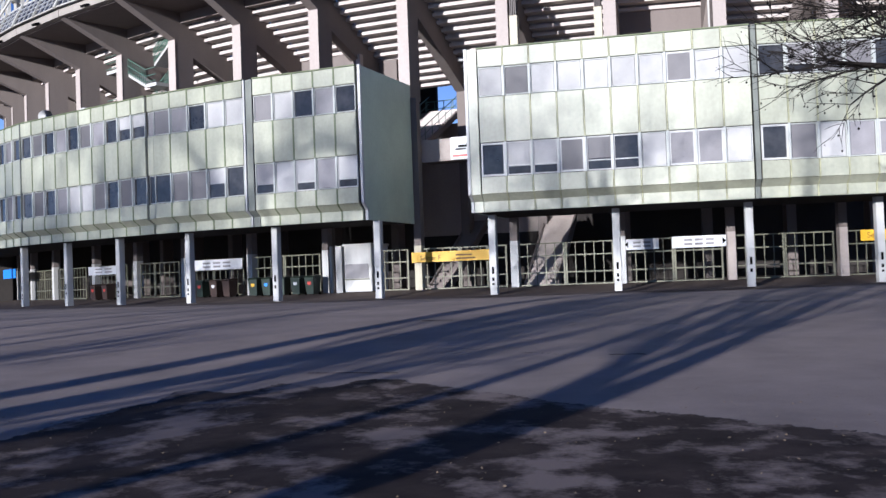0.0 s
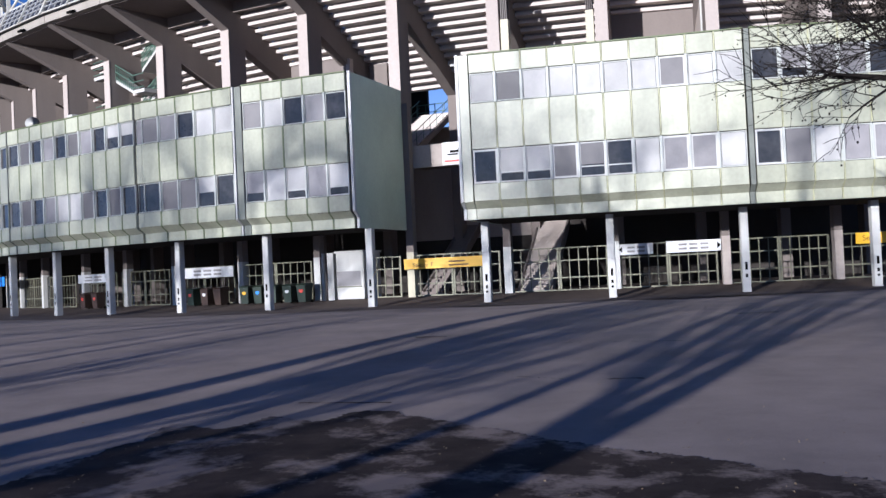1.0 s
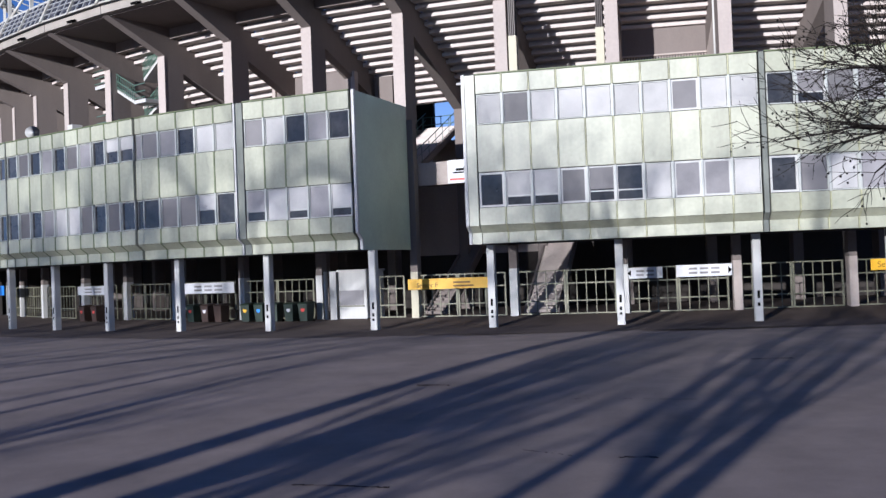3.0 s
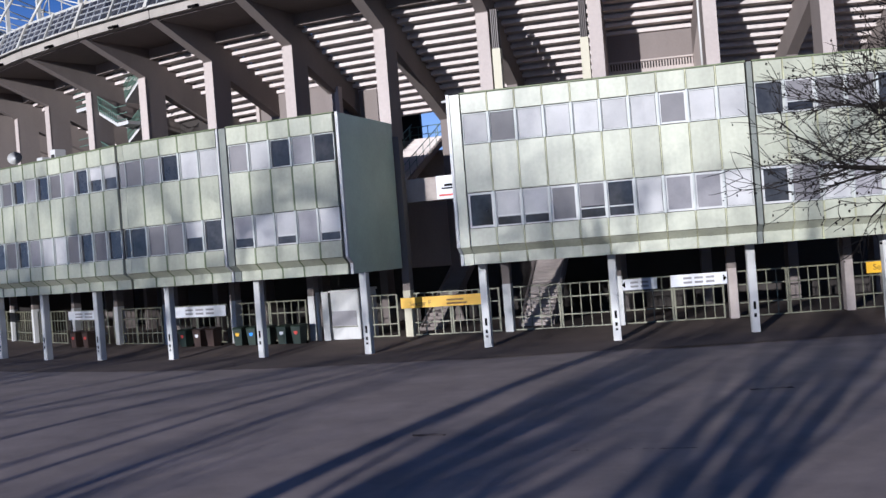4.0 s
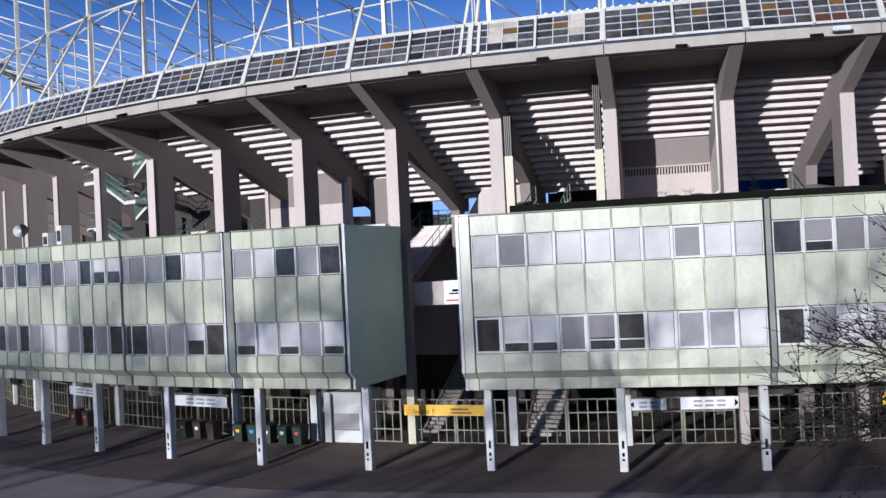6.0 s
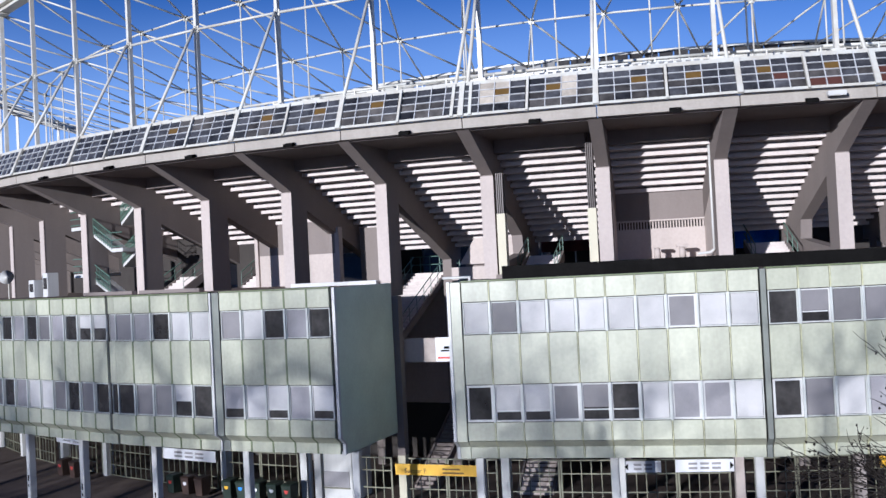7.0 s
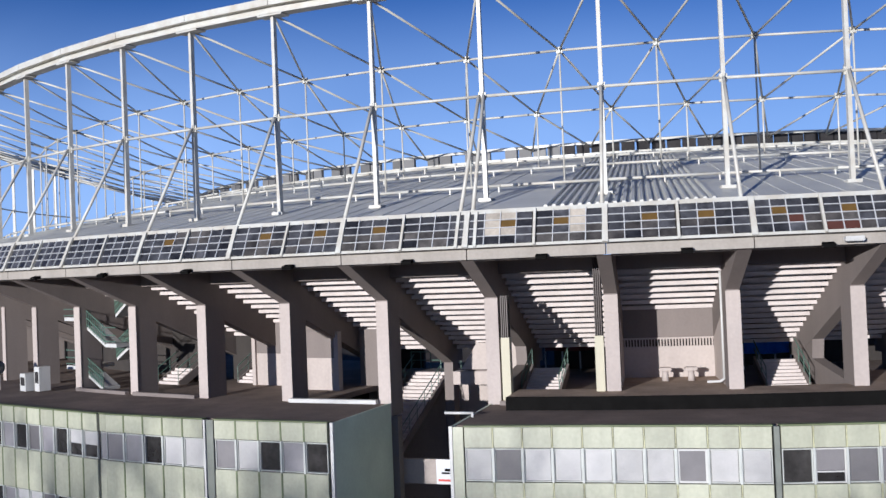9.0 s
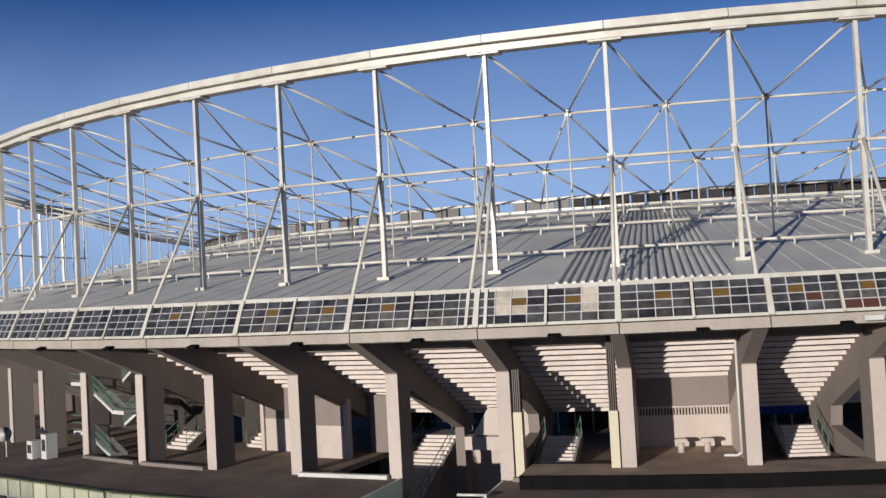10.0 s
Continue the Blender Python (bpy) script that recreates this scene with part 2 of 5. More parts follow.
def prism(bm, outline, k, o0, o1):
    """An outline of (radius, height) on bay line k, thick from offset o0 to o1 along the facade."""
    a = [bm.verts.new(P(R, k, z, o0)) for R, z in outline]
    b = [bm.verts.new(P(R, k, z, o1)) for R, z in outline]
    n = len(outline)
    bm.faces.new(a)
    bm.faces.new(b[::-1])
    for i in range(n):
        bm.faces.new((a[i], b[i], b[(i + 1) % n], a[(i + 1) % n])[::-1])

def sweep(bm, outline, k0, k1):
    """A closed outline of (radius, height) carried along the ring from bay line k0 to k1."""
    a = [bm.verts.new(P(R, k0, z)) for R, z in outline]
    b = [bm.verts.new(P(R, k1, z)) for R, z in outline]
    n = len(outline)
    bm.faces.new(a)
    bm.faces.new(b[::-1])
    for i in range(n):
        bm.faces.new((a[i], b[i], b[(i + 1) % n], a[(i + 1) % n])[::-1])

def tube(bm, p, q, r0, r1=None, n=8):
    p, q = Vector(p), Vector(q)
    r1 = r0 if r1 is None else r1
    d = (q - p).normalized()
    u = d.orthogonal().normalized()
    w = d.cross(u)
    a, b = [], []
    for i in range(n):
        t = 2 * math.pi * i / n
        o = u * math.cos(t) + w * math.sin(t)
        a.append(bm.verts.new(p + o * r0))
        b.append(bm.verts.new(q + o * r1))
    for i in range(n):
        j = (i + 1) % n
        bm.faces.new((a[i], a[j], b[j], b[i]))
    bm.faces.new(a[::-1])
    bm.faces.new(b)

def finish(bm, name, mat):
    bmesh.ops.recalc_face_normals(bm, faces=bm.faces)
    me = bpy.data.meshes.new(name)
    bm.to_mesh(me)
    bm.free()
    me.materials.append(mat)
    return me

def part(name, bm, mat, parent=None, label=""):
    ob = new(name, finish(bm, name, mat) if isinstance(bm, bmesh.types.BMesh) else bm)
    if parent:
        ob.parent = parent
    if label:
        ob["label"] = label
    return ob

def placed(name, me, m, parent, label=""):
    ob = new(name, me)
    ob.parent = parent
    ob.matrix_basis = m
    if label:
        ob["label"] = label
    return ob

def thing(name, label, category, group="", kind="", m=None):
    ob = tagged(new(name), label, category, group, kind)
    ob.empty_display_size = 0.3
    if m:
        ob.matrix_basis = m
    return ob

def smooth(ob):
    for f in ob.data.polygons:
        f.use_smooth = True
    return ob

rnd = random.Random(7)

# ---- ground: one sheet to the horizon, rising towards the building and a little more at the gates ----
def ground_height(x, y):
    R = math.hypot(x - CX, y - CY)
    t = min(1.0, max(0.0, (38.0 - y) / 28.0))
    return -0.95 * t * t * (3 - 2 * t) + 0.30 * min(1.0, max(0.0, (73.0 - R) / 4.5))

def build_ground():
    bm = bmesh.new()
    xs = [-3000, -800, -200, -80] + [-50 + 2.5 * i for i in range(41)] + [80, 200, 800, 3000]
    ys = [-3000, -800, -200, -60] + [-20 + 2.0 * i for i in range(54)] + [130, 300, 900, 3000]
    grid = [[bm.verts.new((x, y, ground_height(x, y) - (0.08 if math.hypot(x - CX, y - CY) < 76.6 else 0.0))) for x in xs] for y in ys]
    for j in range(len(ys) - 1):
        for i in range(len(xs) - 1):
            bm.faces.new((grid[j][i], grid[j][i + 1], grid[j + 1][i + 1], grid[j + 1][i]))
    g = part("ground", bm, ASPHALT)
    smooth(g)
    tagged(g, "grey weathered asphalt forecourt with tarred cracks and stains", "ground", kind="structure")

build_ground()

def apron():
    """Darker brown paving along the building, under the wings and up to the gates, with a worn outer edge."""
    r = random.Random(8)
    bm = bmesh.new()
    rows = []
    for i in range(401):
        k = 14.0 - 0.05 * i
        edge = 77.1 + 1.2 * min(1.0, max(0.0, (k - 1.2) / 2.2)) + r.uniform(-0.12, 0.12)
        row = []
        for R in [edge, edge - 0.5, 76.0, 74.5, 73.0] + [72.5 - 0.5 * j for j in range(11)] + [62.0, 58.5]:
            q = P(R, k, 0.0)
            row.append(bm.verts.new((q.x, q.y, ground_height(q.x, q.y) + 0.008)))
        rows.append(row)
    for a, b in zip(rows, rows[1:]):
        for j in range(len(a) - 1):
            bm.faces.new((a[j], b[j], b[j + 1], a[j + 1]))
    bmesh.ops.recalc_face_normals(bm, faces=list(bm.faces))
    g = part("pavement_apron", bm, APRON)
    smooth(g)
    tagged(g, "dark brown paved apron along the building", "pavement", kind="structure")

apron()

# ---- office wings: pale green panel facades on columns ----
Z_TOP, Z_W1, Z_W0, Z_V1, Z_V0, Z_FL, Z_FB, Z_BOT = 11.27, 10.40, 9.07, 6.95, 5.42, 4.62, 4.32, 3.83
PW = 2 * 75.4 * math.sin(abs(DA) / 10)

def rbox(w, h, d, mat, name):
    """A panel of its own: front at local y = 0, with bevelled edges."""
    bm = bmesh.new()
    e = 0.012
    x, z = w / 2, h / 2
    f = [(-x + e, 0, -z + e), (x - e, 0, -z + e), (x - e, 0, z - e), (-x + e, 0, z - e)]
    g = [(-x, e, -z), (x, e, -z), (x, e, z), (-x, e, z)]
    b = [(-x, d, -z), (x, d, -z), (x, d, z), (-x, d, z)]
    F, G, B = [[bm.verts.new(p) for p in q] for q in (f, g, b)]
    bm.faces.new(F)
    for i in range(4):
        j = (i + 1) % 4
        bm.faces.new((F[j], F[i], G[i], G[j]))
        bm.faces.new((G[j], G[i], B[i], B[j]))
    bm.faces.new(B[::-1])
    return finish(bm, name, mat)

def flare_mesh():
    bm = bmesh.new()
    x, h, d = PW / 2 - 0.03, Z_FL - Z_FB, 0.42
    c = [(-x, d, -h), (x, d, -h), (x, d + 0.15, -h), (-x, d + 0.15, -h), (-x, 0, 0), (x, 0, 0), (x, 0.15, 0), (-x, 0.15, 0)]
    hexa(bm, [Vector(p) for p in c])
    return finish(bm, "flare_panel", PANEL)

W_PANEL = PW - 0.07
ME_HEAD = rbox(W_PANEL, Z_TOP - Z_W1 - 0.05, 0.15, PANEL, "header_panel")
ME_SPAN = rbox(W_PANEL, Z_W0 - Z_V1 - 0.05, 0.15, PANEL, "spandrel_panel")
ME_SILL = rbox(W_PANEL, Z_V0 - Z_FL - 0.03, 0.15, PANEL, "sill_panel")
ME_BASE = rbox(W_PANEL, Z_FB - Z_BOT - 0.01, 0.15, PANEL, "base_panel")
ME_FLARE = flare_mesh()

def frame_mesh(w, h, t=0.05, d=0.09, bar=None, mat=None):
    bm = bmesh.new()
    x, z = w / 2, h / 2
    box(bm, -x, x, 0, d, -z, -z + t)
    box(bm, -x, x, 0, d, z - t, z)
    box(bm, -x, -x + t, 0, d, -z + t, z - t)
    box(bm, x - t, x, 0, d, -z + t, z - t)
    if bar is not None:
        box(bm, -x + t, x - t, 0.005, d - 0.005, -z + bar, -z + bar + t)
    return finish(bm, "window_frame", mat or WHITE)

H_UP, H_LO = Z_W1 - Z_W0, Z_V1 - Z_V0
ME_FRAME = {(0, 0): frame_mesh(W_PANEL - 0.02, H_UP - 0.02, 0.04, mat=FRAME_GREY), (1, 0): frame_mesh(W_PANEL - 0.02, H_LO - 0.02, 0.04, mat=FRAME_GREY),
            (0, 1): frame_mesh(W_PANEL - 0.02, H_UP - 0.02, bar=0.4), (1, 1): frame_mesh(W_PANEL - 0.02, H_LO - 0.02, bar=0.42),
            (0, 2): frame_mesh(W_PANEL - 0.02, H_UP - 0.02, 0.075), (1, 2): frame_mesh(W_PANEL - 0.02, H_LO - 0.02, 0.085)}
ME_PANE = [rbox(W_PANEL - 0.12, h - 0.12, 0.02, GLASS, "pane") for h in (H_UP, H_LO)]
BLINDS = {}

def blind_mesh(row, part_down, mat):
    key = (row, part_down, mat.name)
    if key not in BLINDS:
        h = (H_UP, H_LO)[row] - 0.12
        BLINDS[key] = (rbox(W_PANEL - 0.13, h * part_down, 0.02, mat, "blind"), h * (1 - part_down) / 2)
    return BLINDS[key]

def window(parent, m, row, style):
    """style: d dark, b pale blind, m mauve blind, g grey blind, h pale blind over a dark slot, q mauve over a slot, H pale half way down,
    s grey blind over a slot, o bare sash with a bar; in white frames: D dark, G grey, M mauve"""
    zc = ((Z_W1 + Z_W0) / 2, (Z_V1 + Z_V0) / 2)[row]
    win = new("window")
    win.empty_display_size = 0.2
    win.parent = parent
    win.matrix_basis = m @ Matrix.Translation((0, 0.05, zc))
    placed("window_frame", ME_FRAME[(row, 1 if style in "hos" else 2 if style in "DGM" else 0)], Matrix.Identity(4), win)
    placed("pane", ME_PANE[row], Matrix.Translation((0, 0.055, 0)), win, "dark glass pane")
    down, mat = {"b": (1.0, BLIND), "m": (1.0, BLIND_MID), "M": (1.0, BLIND_MID), "g": (1.0, BLIND_GREY), "G": (1.0, BLIND_GREY), "h": (0.76, BLIND), "q": (0.72, BLIND_MID), "H": (0.52, BLIND), "s": (0.66, BLIND_GREY)}.get(style, (0, None))
    if mat:
        me, dz = blind_mesh(row, down, mat)
        placed("blind", me, Matrix.Translation((0, 0.030, dz)), win, {BLIND: "pale roller blind", BLIND_MID: "mauve roller blind", BLIND_GREY: "grey roller blind"}[mat])

def column_mesh():
    bm = bmesh.new()
    box(bm, -0.17, 0.17, -0.20, 0.20, -0.02, Z_BOT - 0.02)
    bmesh.ops.bevel(bm, geom=[e for e in bm.edges if abs(e.verts[0].co.z - e.verts[1].co.z) > 1], offset=0.025, segments=2, affect="EDGES")
    return finish(bm, "column", WHITE)

ME_COLUMN = column_mesh()

def notice_mesh(z, h):
    bm = bmesh.new()
    box(bm, -0.055, 0.055, -0.208, -0.20, z, z + h)
    return finish(bm, "notice", BLACK)

ME_NOTICE = [notice_mesh(1.0, 0.34), notice_mesh(0.66, 0.16), notice_mesh(0.46, 0.10)]

def stretched(p, q, n):
    """Poses of n equal panels on the straight line from p to q, and their width."""
    d = q - p
    a = math.atan2(d.y, d.x)
    return [Matrix.Translation(p + d * ((i + 0.5) / n)) @ Matrix.Rotation(a, 4, "Z") for i in range(n)], d.length / n, a

def strip(b, m, w, mat, proud=0.02, name="joint_strip"):
    """A vertical strip that follows the facade's profile, from the eaves to the soffit."""
    bm = bmesh.new()
    box(bm, -w, w, -proud, 0.12, Z_FL, Z_TOP - 0.01, m)
    hexa(bm, [m @ Vector(p) for p in ((-w, 0.42 - proud, Z_FB), (w, 0.42 - proud, Z_FB), (w, 0.55, Z_FB), (-w, 0.55, Z_FB), (-w, -proud, Z_FL), (w, -proud, Z_FL), (w, 0.12, Z_FL), (-w, 0.12, Z_FL))])
    box(bm, -w, w, 0.42 - proud, 0.55, Z_BOT, Z_FB, m)
    return part(name, bm, mat, b)

def mullion_mesh(z0, z1):
    bm = bmesh.new()
    box(bm, -0.045, 0.045, -0.032, 0.05, z0 - 0.02, z1 + 0.02)
    return finish(bm, "mullion", FRAME_GREY)

ME_MULLION = {z0: mullion_mesh(z0, z1) for z0, z1 in ((Z_W0, Z_W1), (Z_V0, Z_V1))}

def section(b, p, q, n, upper, lower, joint, jw):
    """One straight run of the facade, from the left end p to the right end q, with n columns of panels and windows."""
    poses, w, a = stretched(p, q, n)
    s = Matrix.Diagonal((w / PW, 1, 1, 1))
    up = lambda z: Matrix.Translation((0, 0, z))
    for i, m in enumerate(poses):
        placed("header_panel", ME_HEAD, m @ up((Z_TOP + Z_W1) / 2) @ s, b)
        placed("spandrel_panel", ME_SPAN, m @ up((Z_W0 + Z_V1) / 2) @ s, b)
        placed("sill_panel", ME_SILL, m @ up((Z_V0 + Z_FL) / 2) @ s, b)
        placed("flare_panel", ME_FLARE, m @ up(Z_FL) @ s, b)
        placed("base_panel", ME_BASE, m @ Matrix.Translation((0, 0.42, (Z_FB + Z_BOT) / 2)) @ s, b)
        window(b, m @ s, 0, upper[i])
        window(b, m @ s, 1, lower[i])
        if i:
            side = m @ Matrix.Translation((-w / 2, 0, 0))
            strip(b, side, jw, joint)
            for z0, z1 in ((Z_W0, Z_W1), (Z_V0, Z_V1)):
                placed("mullion", ME_MULLION[z0], side, b, "pale mullion between two windows")
    R2 = Matrix.Translation(p) @ Matrix.Rotation(a, 4, "Z")
    L = (q - p).length
    for nm, mat, y0, y1, z0, z1 in (("backing_wall", INTERIOR, 0.17, 0.40, Z_FL + 0.05, Z_TOP - 0.03), ("coping", JOINT, -0.03, 0.30, Z_TOP - 0.005, Z_TOP + 0.05)):
        bm = bmesh.new()
        box(bm, 0, L, y0, y1, z0, z1, R2)
        part(nm, bm, mat, b)

def wing(label, sections, strips, k_left, k_right, R, Rcol, k_end, side, ks, joint, jw):
    b = thing("office_wing", label, "building")
    for (Ra, ka), (Rb, kb), n, upper, lower in sections:
        section(b, P(Ra, ka, 0), P(Rb, kb, 0), n, upper, lower, joint, jw)
    for Rs, k, w, mat, proud in strips:
        strip(b, at(Rs, k), w, mat, proud, "trim")
    n = round(k_left - k_right)
    kn = [k_left + (k_right - k_left) * i / n for i in range(n + 1)]
    for k0, k1 in zip(kn, kn[1:]):
        bm = bmesh.new()
        arc(bm, R - 0.45, 69.3, k0, k1, Z_TOP - 0.30, Z_TOP - 0.02, 5)
        part("roof", bm, ROOFING, b, "flat brown bitumen roof")
        # near-black soffit: the shade beneath the wing is put into its colour
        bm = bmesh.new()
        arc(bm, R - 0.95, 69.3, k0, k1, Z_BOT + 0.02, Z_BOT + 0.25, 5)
        part("soffit", bm, DARK, b, "soffit with the shade under the wing put into its colour")
    bm = bmesh.new()
    prism(bm, [(R + 0.0, Z_TOP), (R + 0.0, Z_FL), (R - 0.42, Z_FB), (R - 0.42, Z_BOT), (69.15, Z_BOT), (69.15, Z_TOP)], k_end, 0.0, side * 0.10)
    part("end_wall", bm, ENDWALL, b, "plain grey-green end wall")
    bm = bmesh.new()
    prism(bm, [(R + 0.05, Z_TOP + 0.02), (R + 0.05, Z_FL), (R - 0.37, Z_FB), (R - 0.37, Z_BOT), (R - 0.52, Z_BOT), (R - 0.52, Z_FB), (R - 0.12, Z_FL), (R - 0.12, Z_TOP + 0.02)], k_end, side * 0.005, side * 0.14)
    part("corner_trim", bm, WHITE, b)
    for i, kc in enumerate(ks):
        col = placed("column", ME_COLUMN, at(Rcol, kc), b)
        for me in ME_NOTICE[: 3 if i % 3 else 2]:
            placed("notice", me, Matrix.Identity(4), col, "small dark notice")
    return b

RA, RB_ = 75.6, 75.75
wing("two-storey office wing with pale green panels and white blinds",
     [((RA, 1.945), (RB_, -0.008), 10, "bgbbbbbGbb", "DhhGsobMMb"), ((RB_, -0.052), (RB_, -1.04), 5, "dsggd", "DgbmM"), ((RB_, -1.06), (RB_, -2.05), 5, "gdbgg", "bgdgb"), ((RB_, -2.07), (RB_, -2.9), 4, "bgdg", "ggbd")],
     [(75.6, 1.983, 0.215, PANEL, 0.01), (RB_, -0.030, 0.10, STRIP, 0.05), (RB_, -1.05, 0.06, STRIP, 0.03), (RB_, -2.06, 0.06, STRIP, 0.03)],
     2.02, -2.9, 75.6, 73.2, 2.02, -1, (-2.8, -1.9, -0.97, -0.014, 0.983, 1.97), JOINT_PALE, 0.022)
wing("curved two-storey office wing with pale green panels on columns",
     [((75.3, 3.94), (75.2, 2.972), 5, "gbdmd", "qbhmh"), ((75.3, 5.07), (75.3, 4.04), 5, "gmdbb", "dggHd"), ((75.2, 5.155), (75.2, 5.08), 1, "m", "d"),
      ((75.3, 7.185), (75.3, 5.165), 10, "dgdmdgmdHH", "dgdmbbgdgd"), ((75.3, 9.21), (75.3, 7.205), 10, "gdggdgbdgd", "dgdgbdhdgd"), ((75.3, 11.23), (75.3, 9.22), 10, "dgdbgddgdg", "gdgdbgdgdd")],
     [(75.3, 4.022, 0.05, WHITE, 0.06), (75.3, 3.978, 0.19, STRIP, -0.02), (75.3, 7.195, 0.04, STRIP, 0.03)],
     11.25, 2.95, 75.2, 73.8, 2.95, 1, (9.55, 10.5, 2.925, 3.918, 4.908, 5.866, 6.75, 7.70, 8.62), JOINT, 0.04)

# ---- concrete frames of the grandstand ----
SL = 0.5                         # rake of the stand
def soffit_z(R):
    return 15.375 + SL * (R - 64.0)

FOOT = {-1: -0.94, 0: 0.02, 1: 0.98, 2: 1.965, 3: 2.92, 4: 3.95, 5: 4.92, 6: 5.92, 7: 6.80, 8: 7.75}   # the slim street-level posts stand a little off the piers
def concrete_frame(k, w=0.30):
    f = thing("concrete_frame", "raking concrete frame with a tall pier carrying the grandstand", "frame", "grandstand frames")
    kk = KF(k)
    foot = ground_height(*P(68.9, kk, 0).xy) - 0.02
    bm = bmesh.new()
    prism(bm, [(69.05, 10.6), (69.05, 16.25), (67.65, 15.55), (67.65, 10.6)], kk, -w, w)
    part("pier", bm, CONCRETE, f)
    # thin slab added on the pier: its sunlit front put into the colour
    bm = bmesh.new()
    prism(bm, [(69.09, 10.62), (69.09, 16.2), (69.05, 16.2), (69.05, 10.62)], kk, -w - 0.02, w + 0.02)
    part("pier_face", bm, CONCRETE_PALE, f, "pale front of the pier with sunlight put into its colour")
    # grey shaft over a paler foot: the soffit's shadow line put into the colours
    bm = bmesh.new()
    prism(bm, [(68.98, 2.66), (68.98, 10.6), (68.5, 10.6), (68.5, 2.66)], FOOT.get(k, kk), -0.2, 0.2)
    part("pier_shaft", bm, CONCRETE, f)
    bm = bmesh.new()
    prism(bm, [(69.0, foot), (69.0, 2.66), (68.5, 2.66), (68.5, foot)], FOOT.get(k, kk), -0.2, 0.2)
    part("pier_foot", bm, CREAM if k == 3 else WHITE if k > 0 else CONCRETE_PALE, f, "cream painted street-level post" if k == 3 else "white street-level post, its sunlit height put into the colour" if k > 0 else "pale street-level post")
    bm = bmesh.new()
    prism(bm, [(73.0, 18.0), (69.05, 16.25), (67.65, 15.3), (60.6, 12.35), (59.0, 12.3), (59.0, soffit_z(59.0) + 0.25), (68.1, soffit_z(68.1) + 0.25), (68.7, 18.0)], kk, -w + 0.002, w - 0.002)
    part("beam", bm, CONCRETE, f)
    bm = bmesh.new()
    prism(bm, [(60.55, foot), (60.55, 12.45), (59.7, 12.4), (59.7, foot)], kk, -w + 0.03, w - 0.03)
    part("rear_column", bm, CONCRETE, f)
    if k == 2 or k < 0:
        # a lower strut from the knee back to the foot of the pier leaves a three-cornered opening
        bm = bmesh.new()
        prism(bm, [(60.4, 12.42), (63.0, 11.2), (67.7, 11.2), (67.7, 11.95), (63.0, 12.45), (63.2, 13.55), (62.0, 13.1)], kk, -w + 0.012, w - 0.012)
        part("strut", bm, CONCRETE, f)
    if k in (0, 1):
        # solid below the raking beam beside the vent wall
        bm = bmesh.new()
        prism(bm, [(63.8, 11.2), (67.66, 11.2), (67.66, 15.32), (63.8, 13.72)], kk, -w + 0.015, w - 0.015)
        part("web_wall", bm, CONCRETE_PALE, f, "pale web wall under the beam")
    return f

K_MIN, K_MAX = -3, 12
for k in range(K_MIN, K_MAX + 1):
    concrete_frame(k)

# ---- the tier's stepped underside, bay by bay ----
RISER, RUN = 0.31, 0.31 / SL
def tier(k):
    t = thing("grandstand_tier", "stepped concrete underside of the upper grandstand tier", "grandstand", "grandstand bays")
    a, b = KF(k + 1) - 0.052, KF(k) + 0.052
    bm = bmesh.new()
    arc(bm, 72.8, 68.2, a, b, 17.95, 18.3)
    part("gallery_slab", bm, CONCRETE, t)
    bm = bmesh.new()
    arc(bm, 68.6, 68.15, a, b, 17.32, 17.95)
    part("edge_beam", bm, CONCRETE, t)
    for i in range(15):
        R1 = 68.55 - i * RUN
        zb = soffit_z(R1) - RISER + 0.06
        bm = bmesh.new()
        q, top = R1 - RUN - 0.02, zb + RISER + 0.22
        sweep(bm, [(R1, zb), (R1, zb + 0.19), (R1 - 0.39, zb + 0.19), (R1 - 0.39, top), (q, top), (q, zb)], a, b)
        part("step", bm, CONCRETE_STEP, t)
    return t

for k in range(K_MIN, K_MAX):
    tier(k)

# ---- fascia and glazed band ----
def fascia(k):
    f = thing("fascia_beam", "pale concrete edge beam under the glazed band", "beam", "edge beams")
    bm = bmesh.new()
    arc(bm, 73.25, 72.6, KB(k + 1) - 0.004, KB(k) + 0.004, 18.02, 18.5)
    part("beam", bm, FASCIA, f)
    bm = bmesh.new()
    kf = KB(k) + 0.45
    p = P(73.42, kf, 18.06)
    box(bm, -0.24, 0.24, -0.16, 0.16, -0.10, 0.05, Matrix.Translation(p) @ Matrix.Rotation(ang(kf), 4, "Z") @ Matrix.Rotation(0.3, 4, "X"))
    part("floodlight", bm, BLACK, f, "small black floodlight")

def white_floodlight(k):
    f = thing("floodlight", "white boxy floodlight bracketed to the edge beam", "floodlight")
    m = at(73.55, k, 18.2)
    bm = bmesh.new()
    box(bm, -0.38, 0.38, -0.16, 0.14, -0.06, 0.14, m)
    bmesh.ops.bevel(bm, geom=list(bm.edges), offset=0.03, segments=2, affect="EDGES")
    part("housing", bm, WHITE, f)
    bm = bmesh.new()
    box(bm, -0.05, 0.05, 0.10, 0.32, -0.03, 0.05, m)
    part("bracket", bm, BLACK, f, "black bracket")

white_floodlight(-0.66)

